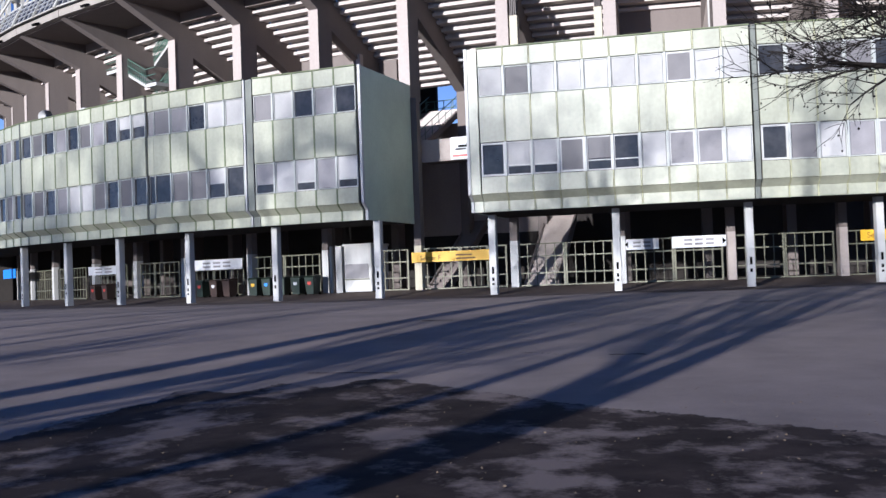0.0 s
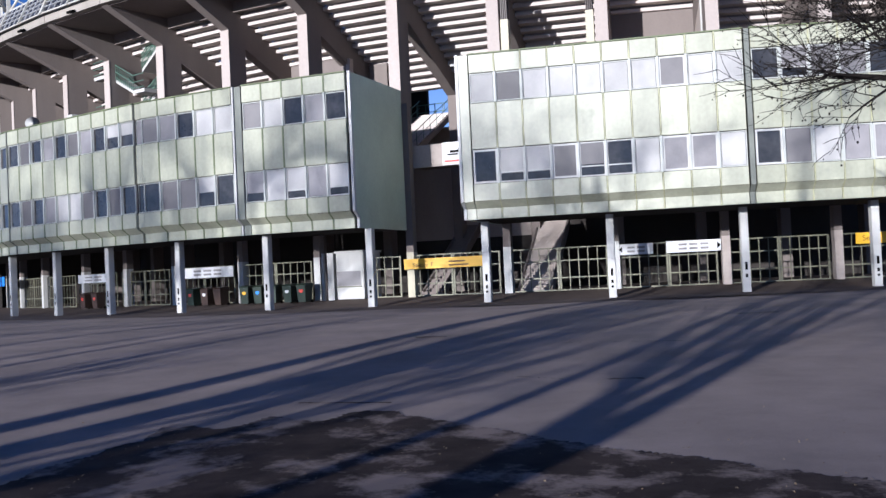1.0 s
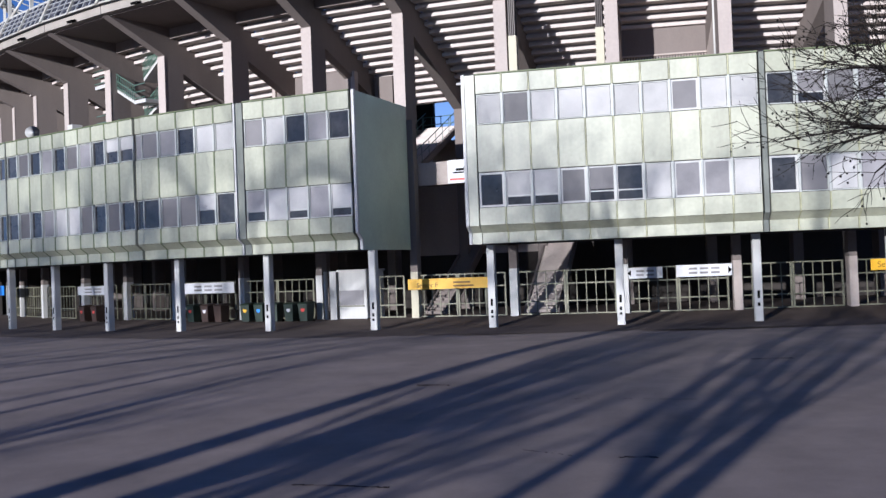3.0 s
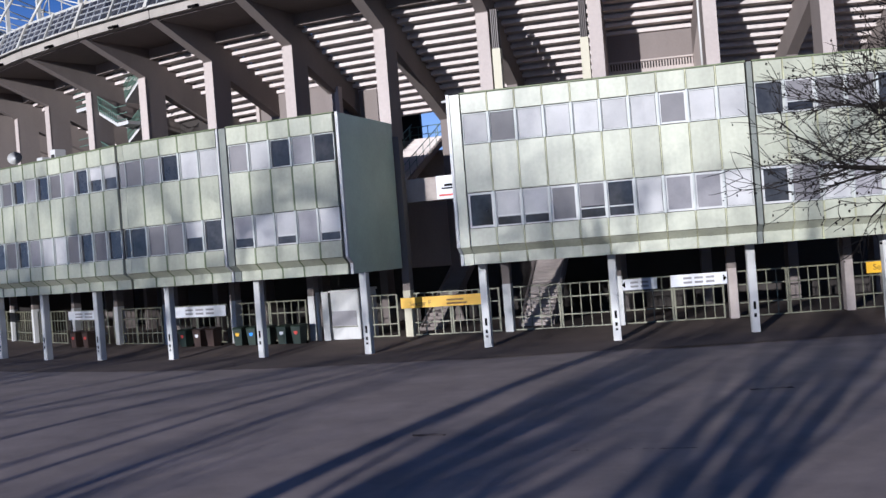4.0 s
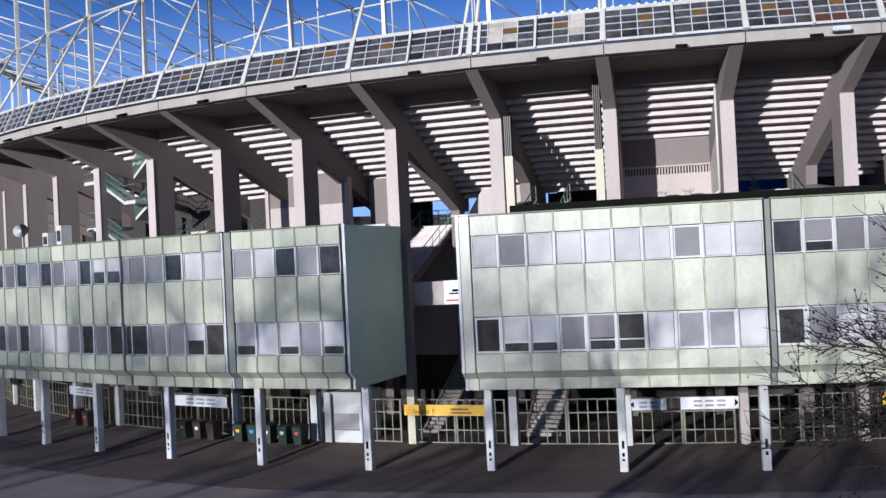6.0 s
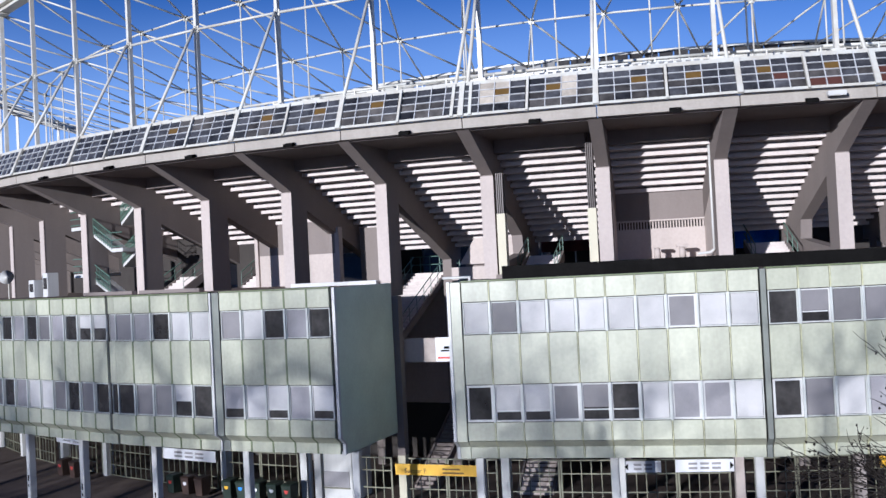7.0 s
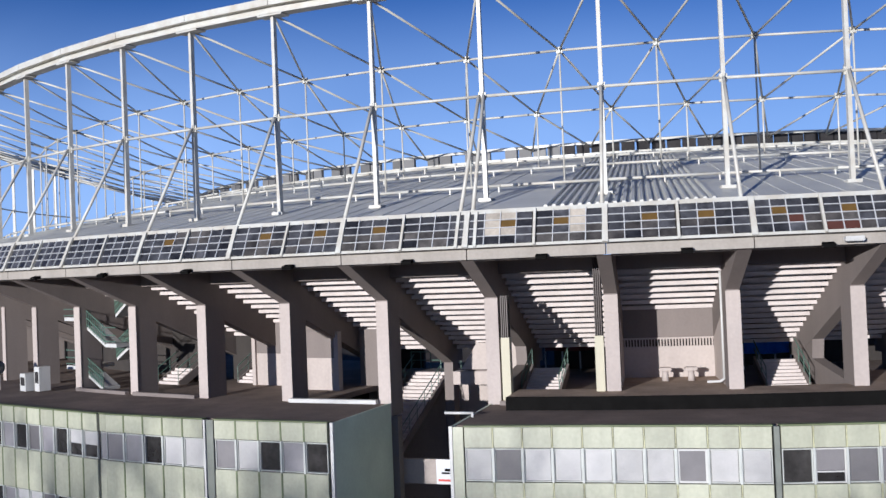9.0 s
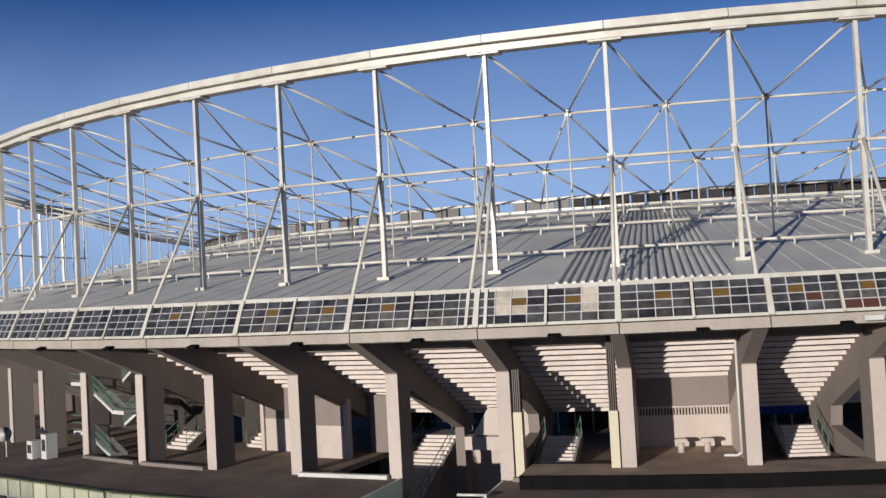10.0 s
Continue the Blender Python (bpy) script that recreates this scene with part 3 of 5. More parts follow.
ZB0, ZB1, RB0, RB1 = 18.52, 20.08, 73.45, 72.7
AMBER_AT = {(4, -1): 2, (3, -1): 2, (3, 1): 2, (2, -1): 2, (1, -1): 2, (1, 1): 1, (0, -1): 2, (0, 1): 1, (-1, -1): 1, (-1, 1): 1, (-2, -1): 1}   # the amber pane's column in each half bay
def band(k):
    b = thing("glazed_band", "leaning glazed screen in white steel frames", "glazing", "glazed bays")
    kl, kr = KB(k + 1), KB(k)
    for z0, z1, nm in ((ZB0, ZB0 + 0.12, "bottom_rail"), (ZB1 - 0.10, ZB1 + 0.08, "top_rail")):
        bm = bmesh.new()
        r = lambda z: RB0 + (RB1 - RB0) * (z - ZB0) / (ZB1 - ZB0)
        hexa(bm, [P(r(z0) + 0.06, kl, z0), P(r(z0) + 0.06, kr, z0), P(r(z0) - 0.10, kr, z0), P(r(z0) - 0.10, kl, z0),
                  P(r(z1) + 0.06, kl, z1), P(r(z1) + 0.06, kr, z1), P(r(z1) - 0.10, kr, z1), P(r(z1) - 0.10, kl, z1)])
        part(nm, bm, STEEL, b)
    slope = math.atan2(RB0 - RB1, ZB1 - ZB0)
    H = math.hypot(RB0 - RB1, ZB1 - ZB0)
    W = 2 * 73.1 * math.sin(abs(DA) * (kl - kr) / 2)
    base = at(RB0, (kl + kr) / 2, ZB0) @ Matrix.Rotation(-slope, 4, "X")
    for i, (x, w) in enumerate(((-W / 2, 0.11), (0, 0.055), (W / 2, 0.11))):
        bm = bmesh.new()
        box(bm, x - w, x + w, -0.09, 0.06, 0.0, H, base)
        part("post", bm, STEEL, b)
    if k in (1, 2):
        x = -W / 2 + 0.40 if k == 1 else W / 2 - 0.40
        bm = bmesh.new()
        box(bm, x - 0.07, x + 0.07, -0.085, 0.06, 0.01, H - 0.01, base)
        part("post", bm, STEEL, b)
    # added panel: keeps the sky out of the slits between the panes
    bm = bmesh.new()
    box(bm, -W / 2, W / 2, 0.07, 0.10, 0.0, H, base)
    part("backing", bm, INTERIOR, b, "dark panel added behind the glazing to close its slits")
    rows, cols = 4, 4
    cw, ch = (W / 2 - 0.2) / cols, (H - 0.22) / rows
    for s in (-1, 1):
        amber = (AMBER_AT.get((k, s), -1), 2)
        for c in range(cols):
            for r in range(rows):
                x = s * W / 4 + (c - 1.5) * cw
                z = 0.14 + (r + 0.5) * ch
                me = PANES[4] if k < 4 and r < 2 and rnd.random() < 0.45 else PANES[0]
                if k == 1 and r and (c in (1, 2) if s < 0 else c == 2):
                    me = PANES[2]
                if k == 4 and r > 1 and (c == 3 if s < 0 else c < 2):
                    me = PANES[4]
                if k < 0 and r < 2 and rnd.random() < 0.35:
                    me = PANES[3]
                if (c, r) == amber:
                    me = PANES[1]
                placed("pane", me, base @ Matrix.Translation((x, 0, z)), b)
        for c in range(1, cols):
            bm = bmesh.new()
            x = s * W / 4 + (c - 2) * cw
            box(bm, x - 0.018, x + 0.018, -0.05, 0.04, 0.10, H - 0.08, base)
            part("mullion", bm, BANDBAR, b)
        for r in range(1, rows):
            bm = bmesh.new()
            z = 0.14 + r * ch
            box(bm, s * W / 4 - W / 4 + 0.1, s * W / 4 + W / 4 - 0.1, -0.045, 0.035, z - 0.014, z + 0.014, base)
            part("glazing_bar", bm, BANDBAR, b)

def pane_meshes():
    H = math.hypot(RB0 - RB1, ZB1 - ZB0)
    W = 2 * 73.1 * math.sin(abs(DA) / 2)
    cw, ch = (W / 2 - 0.2) / 4, (H - 0.22) / 4
    return [rbox(cw - 0.03, ch - 0.02, 0.015, m, "pane") for m in (BANDGLASS, AMBER, BOARD, RUST, BANDGLASS_PALE)]

PANES = pane_meshes()
for k in range(K_MIN, K_MAX):
    fascia(k)
    band(k)

# ---- roof sheets ----
def roof_z(R):
    return 20.12 + max(0.0, 72.6 - R) * 0.19

def roof_bay(k, ribs):
    r = thing("roof_bay", "ribbed grey roof sheets over the stand" if ribs else "smooth light grey roof sheets over the stand", "roof", "roof bays")
    R_ = [72.6, 66.6, 60.5, 54.5, 48.6]
    for a, b in zip(R_, R_[1:]):
        n = 16 if ribs else 5
        w, h = (0.10, 0.12) if ribs else (0.04, 0.03)
        d = w / a / abs(DA)
        line = [(k, 0.0)]
        for i in range(n):
            kk = k + (i + 0.5) / n
            if ribs and not 0.2 < kk < 1.42:
                continue
            line += [(kk - d, 0.0), (kk - d * 0.6, h), (kk + d * 0.6, h), (kk + d, 0.0)]
        line.append((k + 1, 0.0))
        bm = bmesh.new()
        ring = [[bm.verts.new(P(R, q, roof_z(R) + z + o)) for q, z in line] for R, o in ((a, 0.0), (b, 0.0), (b, -0.10), (a, -0.10))]
        for i in range(len(line) - 1):
            for u in range(4):
                p, q = ring[u], ring[(u + 1) % 4]
                bm.faces.new((p[i], p[i + 1], q[i + 1], q[i]))
        for i in (0, -1):
            bm.faces.new([q[i] for q in ring])
        part("roof_sheet", bm, ROOFMETAL, r)
    bm = bmesh.new()
    z = roof_z(48.6)
    arc(bm, 48.6, 48.2, k + 1, k, z + 0.05, z + 0.22)
    arc(bm, 48.6, 48.2, k + 1, k, z + 0.80, z + 0.97)
    part("edge_rail", bm, STEEL, r)
    for i in range(4):
        if k > 2 and (i + k) % 3 == 0:
            continue
        bm = bmesh.new()
        arc(bm, 48.55, 48.3, k + i / 4 + 0.235, k + i / 4 + 0.015, z + 0.22, z + 0.80)
        part("edge_panel", bm, DARK if k < 2 else EDGE_GREY, r, "dark panel at the roof's inner edge" if k < 2 else "grey panel at the roof's inner edge")
    return r

RK0, RK1 = -5, 20
for k in range(RK0, RK1):
    roof_bay(k, k in (0, 1))

# ---- white steel: masts, ring girder, lattice ----
Z_RING, Z_MID = 31.0, 25.7
def gusset(bm, p, a, s=0.22):
    m = Matrix.Translation(p) @ Matrix.Rotation(a, 4, "Z")
    box(bm, -s, s, -0.05, 0.05, -s, s, m)
    box(bm, -0.05, 0.05, -s, s, -s, s, m)

def mast(k):
    m = thing("steel_mast", "tall white steel mast with a raking strut", "mast", "roof masts")
    bm = bmesh.new()
    k = KF(k)
    twin = abs(k - KF(2)) < 0.01
    fr = at(69.1, k)
    w, v = 0.10, 0.13
    z0 = roof_z(69.1)
    c = [(-w, -v, z0), (w, -v, z0), (w, v, z0), (-w, v, z0), (-0.085, -v, Z_RING), (0.085, -v, Z_RING), (0.085, v, Z_RING), (-0.085, v, Z_RING)]
    hexa(bm, [fr @ Vector(p) for p in c])
    part("shaft", bm, STEEL, m)
    for off in ((-0.28, 0.28) if twin else (0.0,)):
        bm = bmesh.new()
        tube(bm, P(69.3, k, Z_MID, off * 0.4), P(72.62, k, ZB1 + 0.05, off), 0.085)
        smooth(part("strut", bm, STEEL, m))
    bm = bmesh.new()
    gusset(bm, P(69.1, k, Z_MID), ang(k), 0.18)
    part("gusset", bm, STEEL, m)
    bm = bmesh.new()
    box(bm, -0.75, 0.75, -0.35, 0.35, Z_RING - 0.10, Z_RING - 0.02, fr)
    part("cap_plate", bm, STEEL, m)
    bm = bmesh.new()
    box(bm, -0.32, 0.32, -0.32, 0.32, z0 - 0.05, z0 + 0.10, fr)
    part("base_plate", bm, STEEL, m)

N1, N2, N3 = (62.8, 28.85, 0.48), (55.4, 26.72, 0.04), (48.5, 25.3, 0.5)
def ring_bay(k):
    g = thing("ring_girder", "white steel ring girder segment along the roof's rim", "girder", "ring girder segments")
    bm = bmesh.new()
    arc(bm, 69.45, 68.75, KF(k + 1), KF(k), 31.0, 31.07)
    part("flange", bm, STEEL, g)
    bm = bmesh.new()
    arc(bm, 69.2, 69.0, KF(k + 1), KF(k), 31.07, 31.42)
    part("web", bm, STEEL, g)
    bm = bmesh.new()
    arc(bm, 69.55, 68.7, KF(k + 1) - 0.003, KF(k) + 0.003, 31.42, 31.78)
    part("top_chord", bm, STEEL, g)

def lattice_bay(k):
    g = thing("roof_lattice", "white steel tube lattice hanging the roof from the rim", "lattice", "roof lattice bays")
    top, top1 = P(69.1, KF(k), 31.0), P(69.1, KF(k + 1), 31.0)
    node = lambda N, j: P(N[0], KF(j + N[2]), N[1])
    n1, n1r = node(N1, k), node(N1, k + 1)
    n2, n2l = node(N2, k), node(N2, k + 1)
    n3, n3r = node(N3, k), node(N3, k - 1)
    def one(name, p, q, r):
        bm = bmesh.new()
        tube(bm, p, q, r, n=7)
        smooth(part(name, bm, STEEL, g))
    one("diagonal", top, n1, 0.06)
    one("diagonal", top1, n1, 0.06)
    one("diagonal", n1, n2, 0.06)
    one("diagonal", n1, n2l, 0.06)
    one("diagonal", n2, n3, 0.06)
    one("diagonal", n2, n3r, 0.06)
    one("ring_tube", n1, n1r, 0.066)
    one("ring_tube", n2, n2l, 0.066)
    one("ring_tube", P(69.1, KF(k), Z_MID), P(69.1, KF(k + 1), Z_MID), 0.075)
    one("hanger", n1, P(N1[0], KF(k + N1[2]), roof_z(N1[0])), 0.05)
    one("hanger", n2, P(N2[0], KF(k + N2[2]), roof_z(N2[0])), 0.05)
    for R in (66.0, 58.0, 52.5):
        one("roof_rail", P(R, k, roof_z(R) + 0.32), P(R, k + 1, roof_z(R) + 0.32), 0.075)
        for q in (0.5, 0.02):
            bm = bmesh.new()
            tube(bm, P(R, k + q, roof_z(R) - 0.05), P(R, k + q, roof_z(R) + 0.32), 0.05, n=6)
            part("rail_stub", bm, STEEL, g)
    bm = bmesh.new()
    gusset(bm, n1, ang(KF(k + N1[2])), 0.16)
    part("node_plate", bm, STEEL, g)
    bm = bmesh.new()
    gusset(bm, n2, ang(KF(k + N2[2])), 0.16)
    part("node_plate", bm, STEEL, g)

for k in range(RK0, RK1):
    mast(k)
    ring_bay(k)
    lattice_bay(k)

# ---- decks, walls and stairs inside the stand ----
def slab(name, R0, R1, k0, k1, z0, z1, mat, label, category="wall"):
    """Part of the setting inside the stand; each block is one thing."""
    bm = bmesh.new()
    arc(bm, R0, R1, k0, k1, z0, z1, 1)
    return tagged(part(name, bm, mat), label, category, kind="structure")

def concourse():
    edges = [(3.72, KF(4))] + [(KF(k), KF(k + 1)) for k in range(4, 12)] + [(KF(k), KF(k + 1)) for k in range(-3, 2)]
    for i, (a, b) in enumerate(edges):
        slab("deck_%d" % (i + 1), 69.3, 50.0, b, a, 10.95, 11.24, ROOFING, "brown concourse deck behind the piers", "floor")
    for i, k in enumerate(range(-5, 19)):
        w = thing("wall_back_%d" % (i + 1), "concrete wall under the stand with shade put into its colour", "wall", kind="structure")
        # open bays: shade painted dark below 3.6, a brightened tone above
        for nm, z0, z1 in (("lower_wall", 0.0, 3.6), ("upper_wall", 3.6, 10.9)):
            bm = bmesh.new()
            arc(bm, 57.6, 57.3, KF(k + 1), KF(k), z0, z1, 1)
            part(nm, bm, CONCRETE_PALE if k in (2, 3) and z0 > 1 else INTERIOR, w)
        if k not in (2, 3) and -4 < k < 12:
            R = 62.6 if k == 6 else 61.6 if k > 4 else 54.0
            slab("wall_upper_%d" % (i + 1), R, R - 0.3, KF(k + 1), KF(k), 11.24, 14.6, INTERIOR, "wall behind the concourse with shade put into its colour")

concourse()

def pitch():
    """The playing field inside the ring."""
    bm = bmesh.new()
    ring = [bm.verts.new((CX + 44 * math.cos(t), CY + 44 * math.sin(t), 0.45)) for t in [2 * math.pi * i / 72 for i in range(72)]]
    low = [bm.verts.new((v.co.x, v.co.y, -0.3)) for v in ring]
    bm.faces.new(ring)
    for i in range(72):
        j = (i + 1) % 72
        bm.faces.new((ring[i], low[i], low[j], ring[j]))
    tagged(part("ground_pitch", bm, PITCH), "dark green grass field inside the stadium", "grass", kind="structure")

pitch()

def far_stand():
    """The opposite side of the stadium: a raked tier with its back wall, in bays."""
    for i, k in enumerate(range(23, 53)):
        w = thing("wall_far_stand_%d" % (i + 1), "dark raked seating tier across the field", "grandstand", kind="structure")
        bm = bmesh.new()
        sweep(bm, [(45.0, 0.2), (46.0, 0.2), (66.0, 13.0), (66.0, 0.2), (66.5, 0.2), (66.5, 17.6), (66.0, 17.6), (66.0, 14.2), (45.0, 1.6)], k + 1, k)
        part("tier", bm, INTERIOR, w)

far_stand()

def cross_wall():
    # added walls close the far left, dark in place of the shade there
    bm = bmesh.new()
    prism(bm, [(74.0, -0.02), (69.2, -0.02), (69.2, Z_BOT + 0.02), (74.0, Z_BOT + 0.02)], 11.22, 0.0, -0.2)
    tagged(part("wall_cross", bm, INTERIOR), "added wall under the office wing, shade put into its colour", "wall", kind="structure")
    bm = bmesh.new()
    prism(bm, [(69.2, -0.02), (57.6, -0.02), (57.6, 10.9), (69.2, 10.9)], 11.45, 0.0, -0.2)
    tagged(part("wall_cross_inner", bm, INTERIOR), "added wall under the grandstand, shade put into its colour", "wall", kind="structure")

    # unseen wall, added to block light that enters along the concourse
    bm = bmesh.new()
    prism(bm, [(69.2, 11.2), (57.6, 11.2), (57.6, 12.6), (68.6, 17.9), (69.2, 17.9)], KF(K_MAX) + 0.07, 0.0, -0.2)
    tagged(part("wall_end", bm, CONCRETE), "added grey wall that keeps light out of the grandstand", "wall", kind="structure")

cross_wall()

def stair(kc, w, R0, z0, n, mat=None, rail=True, rise=0.17, run=0.30, curb=0.2):
    """A flight that climbs inward from radius R0."""
    s = thing("stair", "straight concrete stair with green railings" if rail else "straight bare concrete stair behind the gates", "stair", "stairs to the stand")
    m = at(R0, kc, z0)
    for i in range(n):
        bm = bmesh.new()
        box(bm, -w / 2, w / 2, i * run, (i + 1) * run + 0.03, i * rise - 0.12, (i + 1) * rise, m)
        part("step", bm, mat or CONCRETE_STEP, s)
    for sx in (-1, 1):
        bm = bmesh.new()
        x0, x1 = sorted((sx * (w / 2 + 0.02), sx * (w / 2 + 0.14)))
        L, H = n * run, n * rise
        hexa(bm, [m @ Vector(p) for p in ((x0, 0, -0.35), (x1, 0, -0.35), (x1, L, H - 0.35), (x0, L, H - 0.35), (x0, 0, curb), (x1, 0, curb), (x1, L, H + curb), (x0, L, H + curb))])
        part("stringer", bm, CONCRETE, s)
        if rail:
            x = sx * (w / 2 + 0.08)
            for h, r in ((1.0, 0.03), (0.55, 0.02)):
                bm = bmesh.new()
                tube(bm, m @ Vector((x, 0, h)), m @ Vector((x, L, H + h)), r, n=6)
                part("rail", bm, STAIR_GREEN, s, "green steel rail")
            for i in range(0, n + 1, 3):
                y = i * run
                bm = bmesh.new()
                tube(bm, m @ Vector((x, y, i * rise + 0.1)), m @ Vector((x, y, i * rise + 1.0)), 0.022, n=6)
                part("baluster", bm, STAIR_GREEN, s, "green steel baluster")
    return s

stair(3.40, 2.0, 67.0, 7.35, 25, run=0.34, curb=0.04)
stair(1.70, 1.7, 66.1, 11.24, 9, run=0.34, rise=0.115)
stair(6.40, 1.8, 65.0, 11.24, 5)
stair(5.50, 1.3, 62.9, 11.24, 4)
stair(-0.56, 1.9, 64.4, 11.24, 8, run=0.32, rise=0.14)
stair(1.80, 1.6, 66.6, 0.3, 24, mat=CONCRETE_PALE, rail=False)
# darker concrete: the wing's shade is put into this stair's colour
stair(2.93, 1.0, 66.0, 0.3, 24, mat=CONCRETE, rail=False)

def bay_wall():
    """Concrete wall with a slotted vent behind the terrace."""
    k0, k1 = KF(1) - 0.053, KF(0) + 0.053
    w = thing("vent_wall", "pale concrete wall with a long slotted vent", "wall")
    for z0, z1, nm in ((11.28, 13.35, "lower_wall"), (13.80, 15.5, "upper_wall")):
        bm = bmesh.new()
        arc(bm, 64.0, 63.7, k0, k1, z0, z1)
        part(nm, bm, CONCRETE_PALE if nm == "lower_wall" else CONCRETE, w)
    bm = bmesh.new()
    arc(bm, 64.12, 63.7, k0, k1, 13.72, 13.80)
    part("ledge", bm, CONCRETE_PALE, w)
    bm = bmesh.new()
    arc(bm, 63.85, 63.7, k0, k1, 13.35, 13.72)
    part("vent_back", bm, INTERIOR, w)
    for i in range(30):
        k = k0 + (k1 - k0) * (i + 0.5) / 30
        bm = bmesh.new()
        box(bm, -0.035, 0.035, 0.02, 0.12, 13.35, 13.72, at(64.0, k))
        part("fin", bm, CONCRETE_PALE, w)

bay_wall()

def vent_hood(R, k, z, h):
    v = thing("vent_hood", "grey metal ventilation hood on the terrace", "vent", "terrace vents")
    m = at(R, k, z)
    bm = bmesh.new()
    tube(bm, m @ Vector((0, 0, -0.02)), m @ Vector((0, 0, h)), 0.17, 0.14, 12)
    smooth(part("flue", bm, CONCRETE_PALE, v))
    bm = bmesh.new()
    box(bm, -0.30, 0.30, -0.22, 0.22, h, h + 0.16, m)
    bmesh.ops.bevel(bm, geom=list(bm.edges), offset=0.04, segments=2, affect="EDGES")
    part("cowl", bm, CONCRETE_PALE, v)

for k in (0.57, 0.34):
    vent_hood(65.6, k, 11.82, 0.50)

def terrace():
    """Raised terrace of the wing beside the gap, with its black front."""
    for i, (a, b) in enumerate(((1.82, 1.0), (1.0, 0.0), (0.0, -1.0), (-1.0, -2.9))):
        slab("terrace_%d" % (i + 1), 70.9, 68.2 if i in (0, 2) else 63.6, a, b, 11.25, 11.82, TERRACE, "brown terrace deck above the office roof", "floor")
        bm = bmesh.new()
        arc(bm, 71.05, 70.9, a, b, 11.25, 11.84)
        tagged(part("trim_terrace_%d" % (i + 1), bm, BLACK), "black fascia along the terrace edge", "fascia", kind="structure")

terrace()

def pipe(k):
    p = thing("downpipe", "white rainwater pipe down a concrete pier", "pipe")
    bm = bmesh.new()
    tube(bm, P(67.7, k, 17.4), P(67.7, k, 12.1), 0.058, n=10)
    smooth(part("pipe", bm, WHITE, p))
    bm = bmesh.new()
    tube(bm, P(67.7, k, 12.13), P(67.6, k + 0.03, 12.0), 0.062, n=10)
    tube(bm, P(67.6, k + 0.025, 12.0), P(67.3, k + 0.13, 11.95), 0.062, n=10)
    part("elbow", bm, WHITE, p)

pipe(0.10)

def casing(k, z0, z1, top):
    c = thing("pier_casing", "cream casing with a brown louvre beside a pier", "casing", "pier casings")
    bm = bmesh.new()
    box(bm, -0.20, 0.20, 0.0, 0.5, z0, z1, at(69.12, k))
    part("box", bm, CREAM, c)
    for i in range(4):
        bm = bmesh.new()
        box(bm, -0.17 + i * 0.09, -0.12 + i * 0.09, 0.02, 0.30, z1, top, at(69.12, k))
        part("louvre", bm, BIN_BROWN, c)
    bm = bmesh.new()
    box(bm, -0.19, 0.19, 0.305, 0.34, z1, top, at(69.12, k))
    part("back_plate", bm, BIN_BROWN, c)

casing(1.885, 11.28, 14.35, 16.3)
casing(1.105, 11.28, 14.35, 17.9)

def gap_parts():
    """The open bay between the two wings."""
    b = thing("footbridge", "grey concrete footbridge between the two wings", "bridge")
    bm = bmesh.new()
    arc(bm, 68.0, 66.3, KF(3) - 0.055, KF(2) + 0.055, 7.25, 7.5)
    part("deck", bm, CONCRETE, b)
    bm = bmesh.new()
    arc(bm, 68.1, 67.95, KF(3) - 0.055, KF(2) + 0.055, 7.2, 8.4)
    part("parapet", bm, CONCRETE_PALE, b)
    bm = bmesh.new()
    arc(bm, 68.16, 68.1, 2.60, 2.15, 7.22, 8.42)
    sign = part("sign_board", bm, SIGNWHITE, b, "white board with an unreadable dark mark")
    for k0, k1, z0, z1 in ((2.52, 2.36, 7.85, 7.98), (2.55, 2.44, 7.72, 7.80), (2.44, 2.32, 7.98, 8.06)):
        bm = bmesh.new()
        arc(bm, 68.18, 68.16, k0, k1, z0, z1)
        part("bar", bm, BLACK, sign)
    bm = bmesh.new()
    arc(bm, 68.18, 68.16, 2.58, 2.24, 7.36, 7.46)
    part("bar", bm, RED, sign)
    t = thing("transfer_beam", "pale concrete box beam across the open bay", "beam")
    bm = bmesh.new()
    arc(bm, 60.75, 60.0, KF(3) - 0.07, KF(2) + 0.07, 11.12, 11.85)
    part("beam", bm, CONCRETE_PALE, t)
    bm = bmesh.new()
    hexa(bm, [P(61.0, 2.80, 12.0), P(61.0, 2.10, 12.0), P(60.3, 2.10, 12.0), P(60.3, 2.80, 12.0), P(60.8, 2.62, 13.45), P(60.8, 2.10, 13.45), P(60.3, 2.10, 13.45), P(60.3, 2.62, 13.45)])
    part("wall_piece", bm, CONCRETE_PALE, t)
    bm = bmesh.new()
    arc(bm, 60.6, 60.3, 2.75, 2.15, 11.84, 12.01)
    part("packing", bm, CONCRETE, t)

gap_parts()

